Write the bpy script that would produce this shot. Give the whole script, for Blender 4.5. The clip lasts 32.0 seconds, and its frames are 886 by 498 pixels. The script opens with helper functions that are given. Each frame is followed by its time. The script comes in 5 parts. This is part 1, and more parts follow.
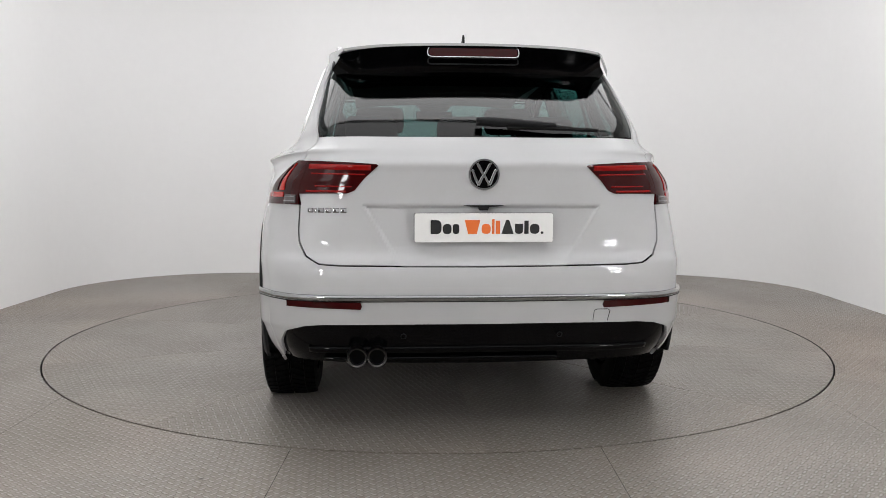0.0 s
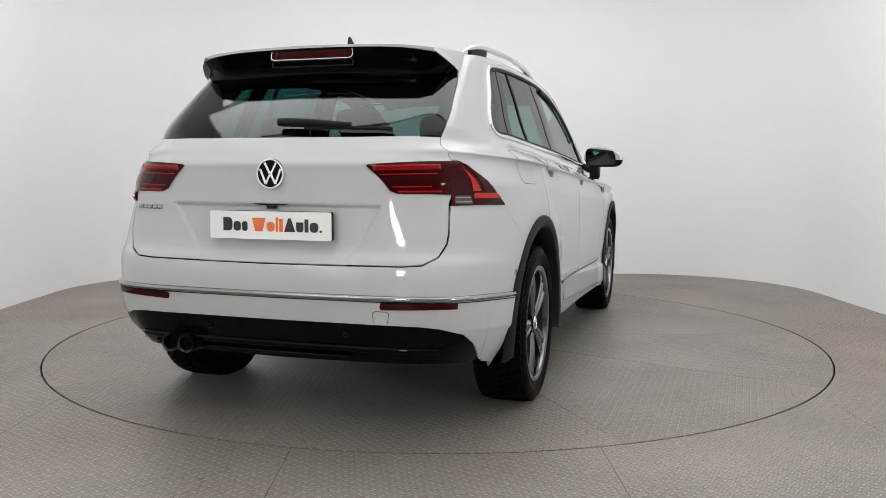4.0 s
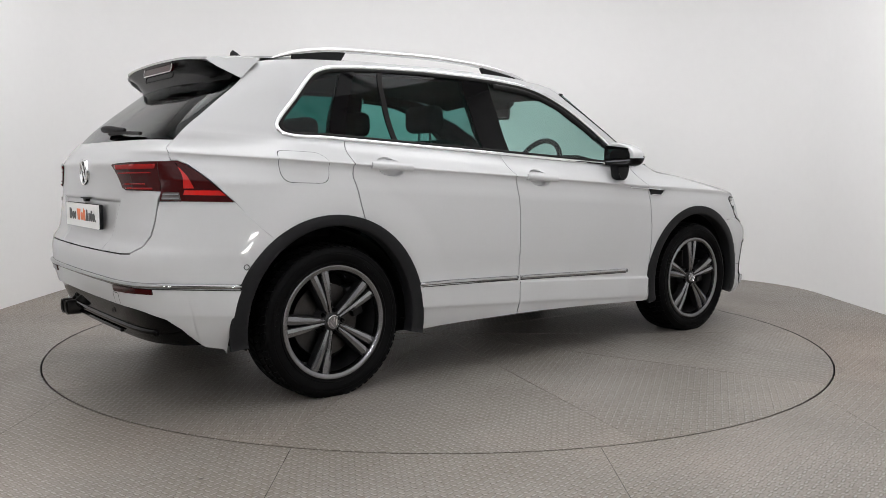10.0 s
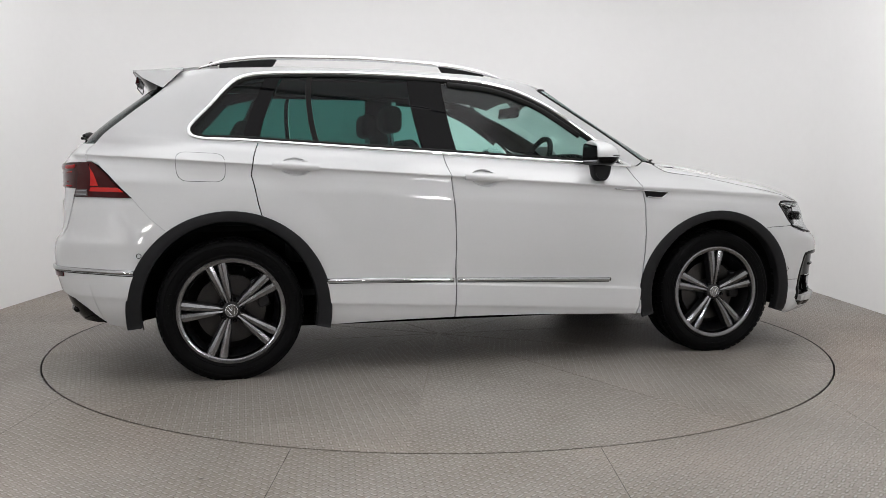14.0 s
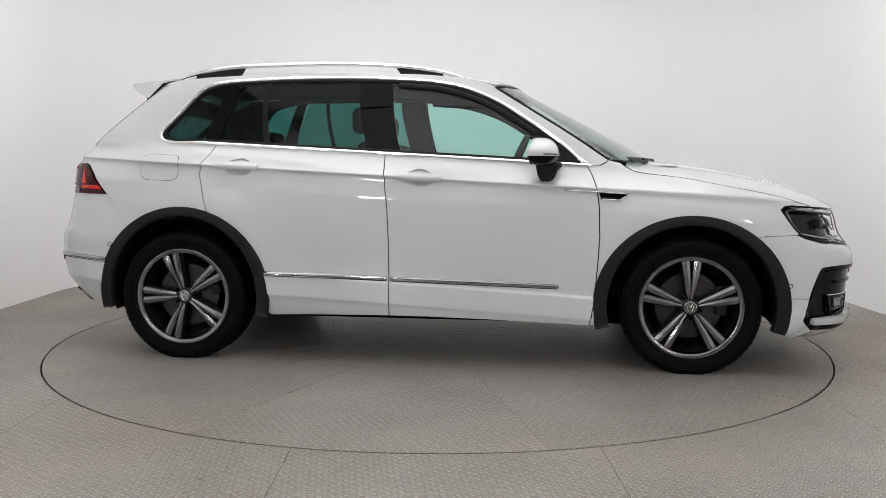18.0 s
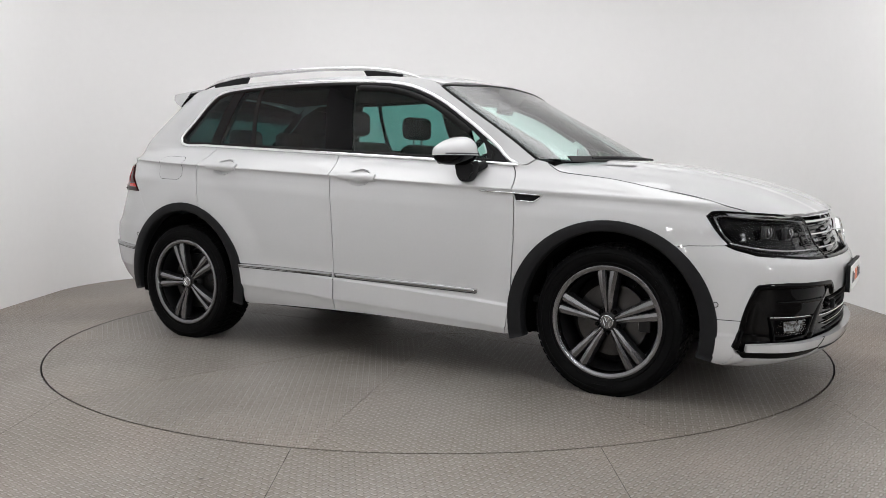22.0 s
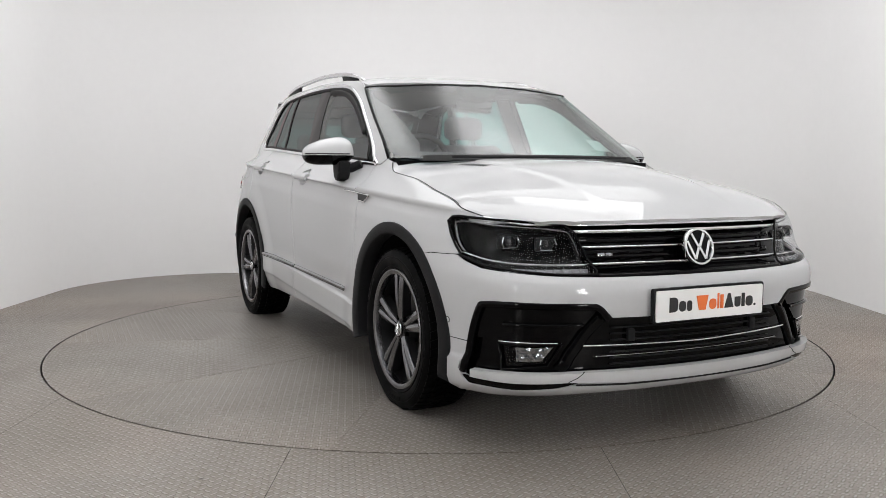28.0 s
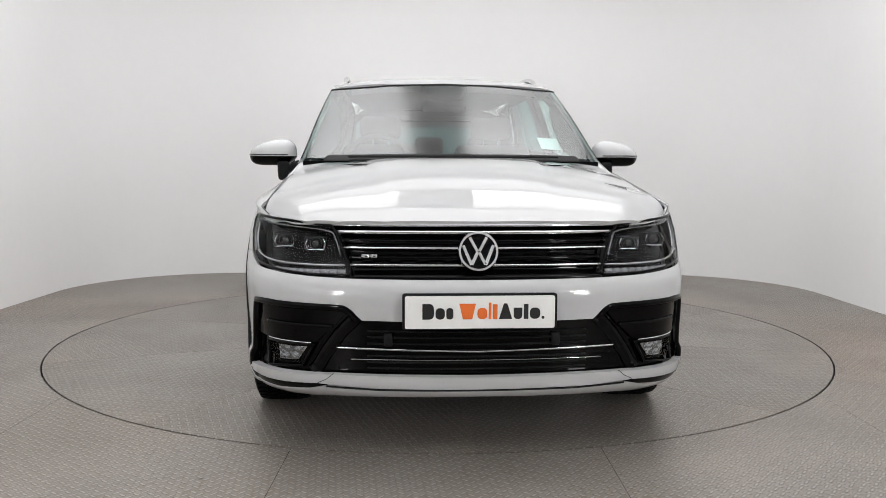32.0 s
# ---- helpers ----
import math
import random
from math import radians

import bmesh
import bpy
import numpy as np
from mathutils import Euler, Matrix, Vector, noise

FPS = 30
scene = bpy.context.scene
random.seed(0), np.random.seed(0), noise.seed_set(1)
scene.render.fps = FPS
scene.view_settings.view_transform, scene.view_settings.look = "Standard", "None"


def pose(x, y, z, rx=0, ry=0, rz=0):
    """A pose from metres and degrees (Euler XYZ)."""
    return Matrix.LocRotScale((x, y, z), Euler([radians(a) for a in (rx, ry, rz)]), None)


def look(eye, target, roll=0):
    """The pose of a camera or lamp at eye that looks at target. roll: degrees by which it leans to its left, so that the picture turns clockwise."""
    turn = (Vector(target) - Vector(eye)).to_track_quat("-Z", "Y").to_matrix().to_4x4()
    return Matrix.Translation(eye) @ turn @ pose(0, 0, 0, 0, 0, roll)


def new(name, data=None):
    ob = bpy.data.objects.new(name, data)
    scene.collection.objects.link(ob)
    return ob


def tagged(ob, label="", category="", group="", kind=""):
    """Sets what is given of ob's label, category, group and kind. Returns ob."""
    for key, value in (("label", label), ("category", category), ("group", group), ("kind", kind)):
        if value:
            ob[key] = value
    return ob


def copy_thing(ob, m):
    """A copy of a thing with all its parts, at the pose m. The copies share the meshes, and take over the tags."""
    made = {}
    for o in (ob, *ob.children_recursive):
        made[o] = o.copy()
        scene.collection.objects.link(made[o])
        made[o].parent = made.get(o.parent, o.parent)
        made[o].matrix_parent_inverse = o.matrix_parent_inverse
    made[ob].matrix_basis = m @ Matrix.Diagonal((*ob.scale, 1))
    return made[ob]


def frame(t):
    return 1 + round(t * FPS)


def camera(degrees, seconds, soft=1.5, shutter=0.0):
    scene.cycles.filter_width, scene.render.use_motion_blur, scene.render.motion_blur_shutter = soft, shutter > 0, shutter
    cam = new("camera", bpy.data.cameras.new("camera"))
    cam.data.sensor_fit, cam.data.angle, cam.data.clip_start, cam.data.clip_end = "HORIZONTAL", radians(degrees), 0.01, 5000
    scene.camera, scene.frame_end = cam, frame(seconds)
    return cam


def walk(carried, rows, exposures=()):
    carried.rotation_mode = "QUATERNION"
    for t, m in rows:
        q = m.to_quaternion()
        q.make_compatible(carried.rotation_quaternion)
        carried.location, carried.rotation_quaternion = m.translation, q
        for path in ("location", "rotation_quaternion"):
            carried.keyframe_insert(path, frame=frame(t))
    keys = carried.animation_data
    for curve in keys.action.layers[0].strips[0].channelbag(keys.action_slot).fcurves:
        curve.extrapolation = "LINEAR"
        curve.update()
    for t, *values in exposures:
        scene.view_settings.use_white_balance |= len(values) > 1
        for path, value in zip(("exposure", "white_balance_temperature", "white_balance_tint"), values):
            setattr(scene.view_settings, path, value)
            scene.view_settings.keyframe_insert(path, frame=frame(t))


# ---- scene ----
cam = camera(55.5, 32.0, soft=0.42)
EYE = (0.0, -5.242, 1.022)
walk(cam, [(t, look(EYE, (0.024, -0.264, 0.561), 0.18)) for t in (0.0, 32.0)])

# ---- light: a closed white studio lit by rows of ceiling panels ----
world = bpy.data.worlds.new("world")
scene.world = world
world.use_nodes = True
world.node_tree.nodes["Background"].inputs[0].default_value = (0.8, 0.85, 0.9, 1)
world.node_tree.nodes["Background"].inputs[1].default_value = 0.05
scene.view_settings.exposure = 0.27
PANEL_POWER = 2.9
BACK_POWER = 1.3
SOFT_POWER = 50.0
SPOT_POWER = 3.1

# ---- materials ----


def material(name, color, rough=0.5, metal=0.0, **inputs):
    m = bpy.data.materials.new(name)
    m.use_nodes = True
    b = m.node_tree.nodes["Principled BSDF"]
    b.inputs["Base Color"].default_value = (*color, 1)
    b.inputs["Roughness"].default_value = rough
    b.inputs["Metallic"].default_value = metal
    for key, value in inputs.items():
        b.inputs[key.replace("_", " ")].default_value = value
    return m


def grain(m, scale, amount, bump=0.0, detail=6.0, rough=0.0):
    """Two-scale variation of colour, relief and gloss."""
    nt = m.node_tree
    b = nt.nodes["Principled BSDF"]
    tex = nt.nodes.new("ShaderNodeTexCoord")
    n1 = nt.nodes.new("ShaderNodeTexNoise")
    n1.inputs["Scale"].default_value, n1.inputs["Detail"].default_value = scale, detail
    n2 = nt.nodes.new("ShaderNodeTexNoise")
    n2.inputs["Scale"].default_value, n2.inputs["Detail"].default_value = scale / 14, 3.0
    nt.links.new(tex.outputs["Object"], n1.inputs["Vector"])
    nt.links.new(tex.outputs["Object"], n2.inputs["Vector"])
    add = nt.nodes.new("ShaderNodeMath")
    add.operation = "ADD"
    nt.links.new(n1.outputs["Fac"], add.inputs[0])
    nt.links.new(n2.outputs["Fac"], add.inputs[1])
    ramp = nt.nodes.new("ShaderNodeMapRange")
    ramp.inputs["From Min"].default_value, ramp.inputs["From Max"].default_value = 0.6, 1.4
    ramp.inputs["To Min"].default_value, ramp.inputs["To Max"].default_value = 1 - amount, 1 + amount
    nt.links.new(add.outputs[0], ramp.inputs["Value"])
    mix = nt.nodes.new("ShaderNodeMix")
    mix.data_type, mix.blend_type = "RGBA", "MULTIPLY"
    mix.inputs["Factor"].default_value = 1.0
    mix.inputs["A"].default_value = b.inputs["Base Color"].default_value
    nt.links.new(ramp.outputs["Result"], mix.inputs["B"])
    nt.links.new(mix.outputs["Result"], b.inputs["Base Color"])
    if bump:
        bp = nt.nodes.new("ShaderNodeBump")
        bp.inputs["Strength"].default_value, bp.inputs["Distance"].default_value = 1.0, bump
        nt.links.new(n1.outputs["Fac"], bp.inputs["Height"])
        nt.links.new(bp.outputs["Normal"], b.inputs["Normal"])
    if rough:
        rr = nt.nodes.new("ShaderNodeMapRange")
        base = b.inputs["Roughness"].default_value
        rr.inputs["From Min"].default_value, rr.inputs["From Max"].default_value = 0.3, 0.7
        rr.inputs["To Min"].default_value, rr.inputs["To Max"].default_value = base - rough, base + rough
        nt.links.new(n2.outputs["Fac"], rr.inputs["Value"])
        nt.links.new(rr.outputs["Result"], b.inputs["Roughness"])
    return m


def glass(name, tint, gloss=0.04, base=0.045, edge=0.9):
    """A thin pane: tinted passage with a mirror coat that grows at grazing angles."""
    m = bpy.data.materials.new(name)
    m.use_nodes = True
    nt = m.node_tree
    nt.nodes.clear()
    out = nt.nodes.new("ShaderNodeOutputMaterial")
    mix = nt.nodes.new("ShaderNodeMixShader")
    lw = nt.nodes.new("ShaderNodeLayerWeight")
    lw.inputs["Blend"].default_value = 0.5
    pw = nt.nodes.new("ShaderNodeMath")
    pw.operation = "POWER"
    pw.inputs[1].default_value = 4.0
    nt.links.new(lw.outputs["Facing"], pw.inputs[0])
    fr = nt.nodes.new("ShaderNodeMath")
    fr.operation = "MULTIPLY_ADD"
    fr.inputs[1].default_value, fr.inputs[2].default_value = edge, base
    nt.links.new(pw.outputs[0], fr.inputs[0])
    tr = nt.nodes.new("ShaderNodeBsdfTransparent")
    tr.inputs["Color"].default_value = (*tint, 1)
    gl = nt.nodes.new("ShaderNodeBsdfGlossy")
    gl.inputs["Roughness"].default_value = gloss
    nt.links.new(fr.outputs[0], mix.inputs[0])
    nt.links.new(tr.outputs[0], mix.inputs[1])
    nt.links.new(gl.outputs[0], mix.inputs[2])
    nt.links.new(mix.outputs[0], out.inputs["Surface"])
    return m


PAINT = material("white_car_paint", (0.49, 0.495, 0.50), 0.6, 0, Specular_IOR_Level=0.02, Coat_Weight=1.0, Coat_Roughness=0.008, Coat_IOR=1.38)
grain(PAINT, 900, 0.012)
BLACK_GLOSS = material("gloss_black_plastic", (0.0013, 0.0013, 0.0016), 0.02, 0, Specular_IOR_Level=0.12)
BLACK_SATIN = material("satin_black_plastic", (0.0015, 0.0015, 0.0018), 0.12, 0, Specular_IOR_Level=0.12)
BLACK_MATT = grain(material("grained_black_plastic", (0.0062, 0.0063, 0.0072), 0.6, 0, Specular_IOR_Level=0.2), 500, 0.15, 0.0003)
DARK = grain(material("dark_lining", (0.003, 0.003, 0.003), 0.9, 0, Specular_IOR_Level=0.1), 60, 0.2)
RUBBER = grain(material("tyre_rubber", (0.0016, 0.0016, 0.0018), 0.6, 0, Specular_IOR_Level=0.07), 180, 0.25, 0.0004, rough=0.08)
# for rubber seals, and for dark strips that paint shade
SEAL_AND_SHADE = material("black_rubber_seal_and_shade", (0.004, 0.004, 0.004), 0.5, 0, Specular_IOR_Level=0.15)
CHROME_DARK = material("dark_chrome", (0.34, 0.345, 0.35), 0.08, 1.0)
FROST = material("frosted_lens", (0.20, 0.20, 0.21), 0.25, 0, Coat_Weight=0.6)
CHROME = material("polished_chrome", (0.78, 0.79, 0.8), 0.07, 1.0)
SATIN = grain(material("satin_aluminium", (0.72, 0.72, 0.73), 0.25, 1.0), 700, 0.04)
ALLOY = grain(material("machined_alloy", (0.20, 0.20, 0.208), 0.22, 1.0), 900, 0.03)
ALLOY_DARK = grain(material("dark_grey_alloy_paint", (0.012, 0.012, 0.013), 0.4, 0.5), 400, 0.08)
STEEL = grain(material("brake_steel", (0.05, 0.048, 0.047), 0.35, 1.0), 200, 0.2)
TINT = glass("privacy_glass", (0.15, 0.36, 0.335), 0.015, 0.018, 0.7)
REAR = glass("dark_rear_glass", (0.085, 0.175, 0.17), 0.05, 0.04, 0.8)
CLEAR = glass("green_tinted_glass", (0.62, 0.85, 0.80), 0.015)
SCREEN = glass("windscreen_glass", (0.62, 0.78, 0.75), 0.21, 0.10, 1.0)
LENS = glass("clear_lens", (0.92, 0.93, 0.94), 0.01, 0.012, 0.25)
RED = material("red_lamp_lens", (0.24, 0.004, 0.004), 0.08, 0, Specular_IOR_Level=0.15, Coat_Weight=0.2, Coat_Roughness=0.02)
RED_DARK = material("smoked_red_lens", (0.032, 0.0012, 0.0015), 0.08, 0, Specular_IOR_Level=0.1, Coat_Weight=0.15, Coat_Roughness=0.02)
RED_BRIGHT = material("bright_red_lens", (0.42, 0.008, 0.006), 0.12, 0, Specular_IOR_Level=0.2, Coat_Weight=0.4, Coat_Roughness=0.02)
REVERSE = material("smoked_clear_lens", (0.07, 0.06, 0.06), 0.1, 0, Coat_Weight=0.3)
FACET = grain(material("faceted_reflector", (0.35, 0.36, 0.37), 0.12, 1.0), 38, 0.3, 0.014, 1.0)
SMOKE = material("smoked_grey_lens", (0.05, 0.047, 0.047), 0.08, 0, Coat_Weight=0.6)
PIPE = grain(material("sooty_steel", (0.06, 0.058, 0.056), 0.3, 1.0), 300, 0.2)
WHITE_PLATE = grain(material("white_plate", (0.82, 0.82, 0.80), 0.35), 300, 0.02)
INK = material("black_ink", (0.012, 0.012, 0.012), 0.4)
ORANGE = material("orange_ink", (0.80, 0.17, 0.03), 0.4)
FABRIC = grain(material("dark_seat_fabric", (0.009, 0.009, 0.010), 0.85, 0, Specular_IOR_Level=0.2), 240, 0.3, 0.0008)
TRIM = grain(material("dark_cabin_plastic", (0.008, 0.008, 0.009), 0.7, 0, Specular_IOR_Level=0.15), 300, 0.15)
LINER = grain(material("black_headliner", (0.012, 0.012, 0.012), 0.9), 300, 0.06)
PAPER = grain(material("white_paper", (0.75, 0.77, 0.76), 0.7), 90, 0.04)
WALL = grain(material("white_studio_wall", (0.87, 0.866, 0.864), 0.8), 14, 0.012, 0.0006)
CEIL = grain(material("white_ceiling", (0.87, 0.87, 0.87), 0.9), 10, 0.02)
DUSK = grain(material("dark_grey_wall", (0.16, 0.16, 0.163), 0.8), 14, 0.03, 0.0006)
MIRROR = material("dark_mirror_glass", (0.11, 0.11, 0.115), 0.03, 1.0)
HOUSING = grain(material("black_lamp_housing", (0.002, 0.002, 0.0023), 0.12, 0, Specular_IOR_Level=0.16), 300, 0.2)
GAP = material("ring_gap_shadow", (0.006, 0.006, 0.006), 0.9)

# ---- geometry helpers ----


def curve(*pairs, blur=0.0):
    """A smooth monotone curve through (position, value) pairs, tabled for speed."""
    xs, ys = np.array([p[0] for p in pairs], float), np.array([p[1] for p in pairs], float)
    h, d = np.diff(xs), np.diff(ys) / np.diff(xs)
    m = np.zeros(len(xs))
    m[0], m[-1] = d[0], d[-1]
    for i in range(1, len(xs) - 1):
        if d[i - 1] * d[i] > 0:
            w1, w2 = 2 * h[i] + h[i - 1], h[i] + 2 * h[i - 1]
            m[i] = (w1 + w2) / (w1 / d[i - 1] + w2 / d[i])
    grid = np.linspace(xs[0], xs[-1], 1200)
    k = np.clip(np.searchsorted(xs, grid) - 1, 0, len(h) - 1)
    s = (grid - xs[k]) / h[k]
    vals = ((2 * s**3 - 3 * s**2 + 1) * ys[k] + (s**3 - 2 * s**2 + s) * h[k] * m[k]
            + (-2 * s**3 + 3 * s**2) * ys[k + 1] + (s**3 - s**2) * h[k] * m[k + 1]).tolist()
    lo, step = float(xs[0]), float(grid[1] - grid[0])
    if blur:
        n = int(3 * blur / step) + 1
        k = np.exp(-0.5 * (np.arange(-n, n + 1) * step / blur) ** 2)
        v = np.array(vals)
        v = np.concatenate((2 * v[0] - v[n:0:-1], v, 2 * v[-1] - v[-2:-n - 2:-1]))
        vals = np.convolve(v, k / k.sum(), "valid").tolist()

    def f(v):
        q = min(max((v - lo) / step, 0.0), 1198.999)
        i = int(q)
        return vals[i] + (vals[i + 1] - vals[i]) * (q - i)
    return f


def part(name, bm, mat, parent, label=""):
    """Links a bmesh as one mesh object under a thing or a part."""
    me = bpy.data.meshes.new(name)
    bm.to_mesh(me)
    bm.free()
    return link(name, me, mat, parent, label)


def link(name, me, mat, parent, label=""):
    me.materials.append(mat)
    ob = new(name, me)
    ob.parent = parent
    if label:
        tagged(ob, label)
    return ob


def raw(name, verts, faces, mat, parent, label="", smooth=True, normals=None):
    me = bpy.data.meshes.new(name)
    me.from_pydata([tuple(v) for v in verts], [], faces)
    if smooth:
        me.polygons.foreach_set("use_smooth", [True] * len(me.polygons))
    me.update()
    if normals:
        me.normals_split_custom_set_from_vertices([tuple(n) for n in normals])
    return link(name, me, mat, parent, label)


def smooth_bm(bm, angle=35):
    for f in bm.faces:
        f.smooth = True
    for e in bm.edges:
        if len(e.link_faces) == 2 and e.calc_face_angle(0) > radians(angle):
            e.smooth = False
    return bm


def box(sx, sy, sz, at=(0, 0, 0), bevel=0.0, seg=2, m=None):
    bm = bmesh.new()
    bmesh.ops.create_cube(bm, size=1, matrix=Matrix.Diagonal((sx, sy, sz, 1)))
    if bevel:
        bmesh.ops.bevel(bm, geom=bm.edges[:], offset=bevel, segments=seg, affect="EDGES", profile=0.5)
    bmesh.ops.transform(bm, matrix=Matrix.Translation(at) @ (m or Matrix()), verts=bm.verts)
    return smooth_bm(bm)


def merge(*bms):
    """Joins bmeshes into the first one."""
    first = bms[0]
    for other in bms[1:]:
        me = bpy.data.meshes.new("tmp")
        other.to_mesh(me)
        other.free()
        first.from_mesh(me)
        bpy.data.meshes.remove(me)
    return first


def lathe(profile, steps=48, m=None):
    """Turns (radius, height) pairs about the y axis."""
    bm = bmesh.new()
    rings = []
    for r, h in profile:
        rings.append([bm.verts.new((r * math.cos(2 * math.pi * k / steps), h, r * math.sin(2 * math.pi * k / steps))) for k in range(steps)]
                     if r > 1e-6 else [bm.verts.new((0, h, 0))])
    for a, b in zip(rings, rings[1:]):
        for k in range(steps):
            j = (k + 1) % steps
            if len(a) == 1:
                bm.faces.new((a[0], b[j], b[k]))
            elif len(b) == 1:
                bm.faces.new((a[k], a[j], b[0]))
            else:
                bm.faces.new((a[k], a[j], b[j], b[k]))
    bmesh.ops.recalc_face_normals(bm, faces=bm.faces)
    if m:
        bmesh.ops.transform(bm, matrix=m, verts=bm.verts)
    return smooth_bm(bm)


def tube(path, radius, steps=8, flat=1.0, closed=False):
    """A round or flattened tube along 3D points."""
    bm = bmesh.new()
    pts = [Vector(p) for p in path]
    rings = []
    n = len(pts)
    for i, p in enumerate(pts):
        a = pts[(i - 1) % n] if closed or i else p
        b = pts[(i + 1) % n] if closed or i < n - 1 else p
        t = (b - a).normalized()
        side = t.cross(Vector((0, 0, 1)))
        side = side.normalized() if side.length > 1e-4 else Vector((1, 0, 0))
        up = side.cross(t)
        r = radius[i] if isinstance(radius, (list, tuple)) else radius
        rings.append([bm.verts.new(p + side * (r * math.cos(2 * math.pi * k / steps)) + up * (r * flat * math.sin(2 * math.pi * k / steps))) for k in range(steps)])
    for i in range(n if closed else n - 1):
        a, b = rings[i], rings[(i + 1) % n]
        for k in range(steps):
            bm.faces.new((a[k], a[(k + 1) % steps], b[(k + 1) % steps], b[k]))
    if not closed:
        bm.faces.new(rings[0][::-1])
        bm.faces.new(rings[-1])
    bmesh.ops.recalc_face_normals(bm, faces=bm.faces)
    return smooth_bm(bm, 50)


def prism(outline, depth, m=None, bevel=0.0):
    """An outline in x, z pushed along y, centred on y = 0."""
    bm = bmesh.new()
    vs = [bm.verts.new((x, -depth / 2, z)) for x, z in outline]
    face = bm.faces.new(vs)
    ext = bmesh.ops.extrude_face_region(bm, geom=[face])
    bmesh.ops.translate(bm, vec=(0, depth, 0), verts=[v for v in ext["geom"] if isinstance(v, bmesh.types.BMVert)])
    bmesh.ops.recalc_face_normals(bm, faces=bm.faces)
    if bevel:
        bmesh.ops.bevel(bm, geom=bm.edges[:], offset=bevel, segments=2, affect="EDGES", profile=0.5)
    if m:
        bmesh.ops.transform(bm, matrix=m, verts=bm.verts)
    return smooth_bm(bm)


def rounded(pts, r, seg=5):
    """Rounds the corners of a closed outline; a point may carry its own radius."""
    out = []
    n = len(pts)
    for i in range(n):
        p, a, b = Vector(pts[i][:2]), Vector(pts[i - 1][:2]), Vector(pts[(i + 1) % n][:2])
        rr = pts[i][2] if len(pts[i]) > 2 else r
        da, db = a - p, b - p
        k = min(rr, da.length * 0.48, db.length * 0.48)
        if k < 1e-4:
            out.append((p.x, p.y))
            continue
        q0, q1 = p + da.normalized() * k, p + db.normalized() * k
        for j in range(seg + 1):
            t = j / seg
            q = q0 * (1 - t) ** 2 + p * 2 * t * (1 - t) + q1 * t * t
            out.append((q.x, q.y))
    return out


def spline(pts, per=6):
    """A smooth open line through points of any size."""
    pts = [np.array(p, float) for p in pts]
    out = []
    for i in range(len(pts) - 1):
        p0, p1, p2, p3 = pts[max(i - 1, 0)], pts[i], pts[i + 1], pts[min(i + 2, len(pts) - 1)]
        for j in range(per):
            t = j / per
            out.append(tuple(0.5 * (2 * p1 + (p2 - p0) * t + (2 * p0 - 5 * p1 + 4 * p2 - p3) * t**2 + (3 * p1 - p0 - 3 * p2 + p3) * t**3)))
    out.append(tuple(pts[-1]))
    return out


# ---- the car's skin: a stack of rounded outlines ----
TILT = 0.056
WIDTH = curve((0.12, 0.80), (0.18, 0.832), (0.215, 0.853), (0.25, 0.868), (0.305, 0.886), (0.313, 0.8905), (0.32, 0.892), (0.36, 0.8925), (0.425, 0.893), (0.431, 0.886), (0.437, 0.882), (0.47, 0.881), (0.60, 0.889), (0.75, 0.894),
              (0.86, 0.893), (0.93, 0.882), (0.962, 0.877), (0.975, 0.880), (0.983, 0.8885), (0.988, 0.887), (0.993, 0.879), (1.01, 0.853), (1.05, 0.802), (1.09, 0.771), (1.13, 0.755), (1.20, 0.731), (1.30, 0.703), (1.45, 0.650),
              (1.53, 0.615), (1.62, 0.55), blur=0.0018)
NOSE = curve((0.24, 2.02), (0.29, 2.10), (0.32, 2.18), (0.345, 2.225), (0.365, 2.245), (0.395, 2.258), (0.44, 2.262), (0.53, 2.262), (0.62, 2.268), (0.70, 2.272), (0.745, 2.262),
             (0.775, 2.238), (0.815, 2.212), (0.94, 2.172), (0.965, 2.145), (1.05, 1.70), (1.10, 1.36), (1.13, 1.25), (1.157, 1.205), (1.35, 0.81), (1.49, 0.51), (1.53, 0.435), (1.62, 0.20), blur=0.006)
TAIL = curve((0.06, 1.98), (0.13, 2.06), (0.21, 2.12), (0.33, 2.165), (0.42, 2.185), (0.50, 2.19), (0.56, 2.18), (0.60, 2.155), (0.64, 2.148), (0.78, 2.145),
             (0.90, 2.15), (0.925, 2.155), (0.95, 2.140), (0.985, 2.118), (1.043, 2.075), (1.342, 1.738), (1.41, 1.655), (1.52, 1.48), blur=0.007)
TAIL_N = curve((0.1, 8), (0.55, 8), (0.75, 6.3), (0.92, 5.4), (1.0, 6.6), (1.05, 8.6), (1.12, 11), (1.5, 14), blur=0.03)
NOSE_NS = curve((0.2, 8), (0.94, 8), (1.12, 14), (1.6, 14))
NOSE_BOW = curve((0.2, 0.15), (0.74, 0.15), (0.85, 0.20), (1.02, 0.20), (1.12, 0.26), (1.2, 0.25), (1.35, 0.20), (1.5, 0.12), (1.6, 0.1))
TAIL_BOW = 0.02


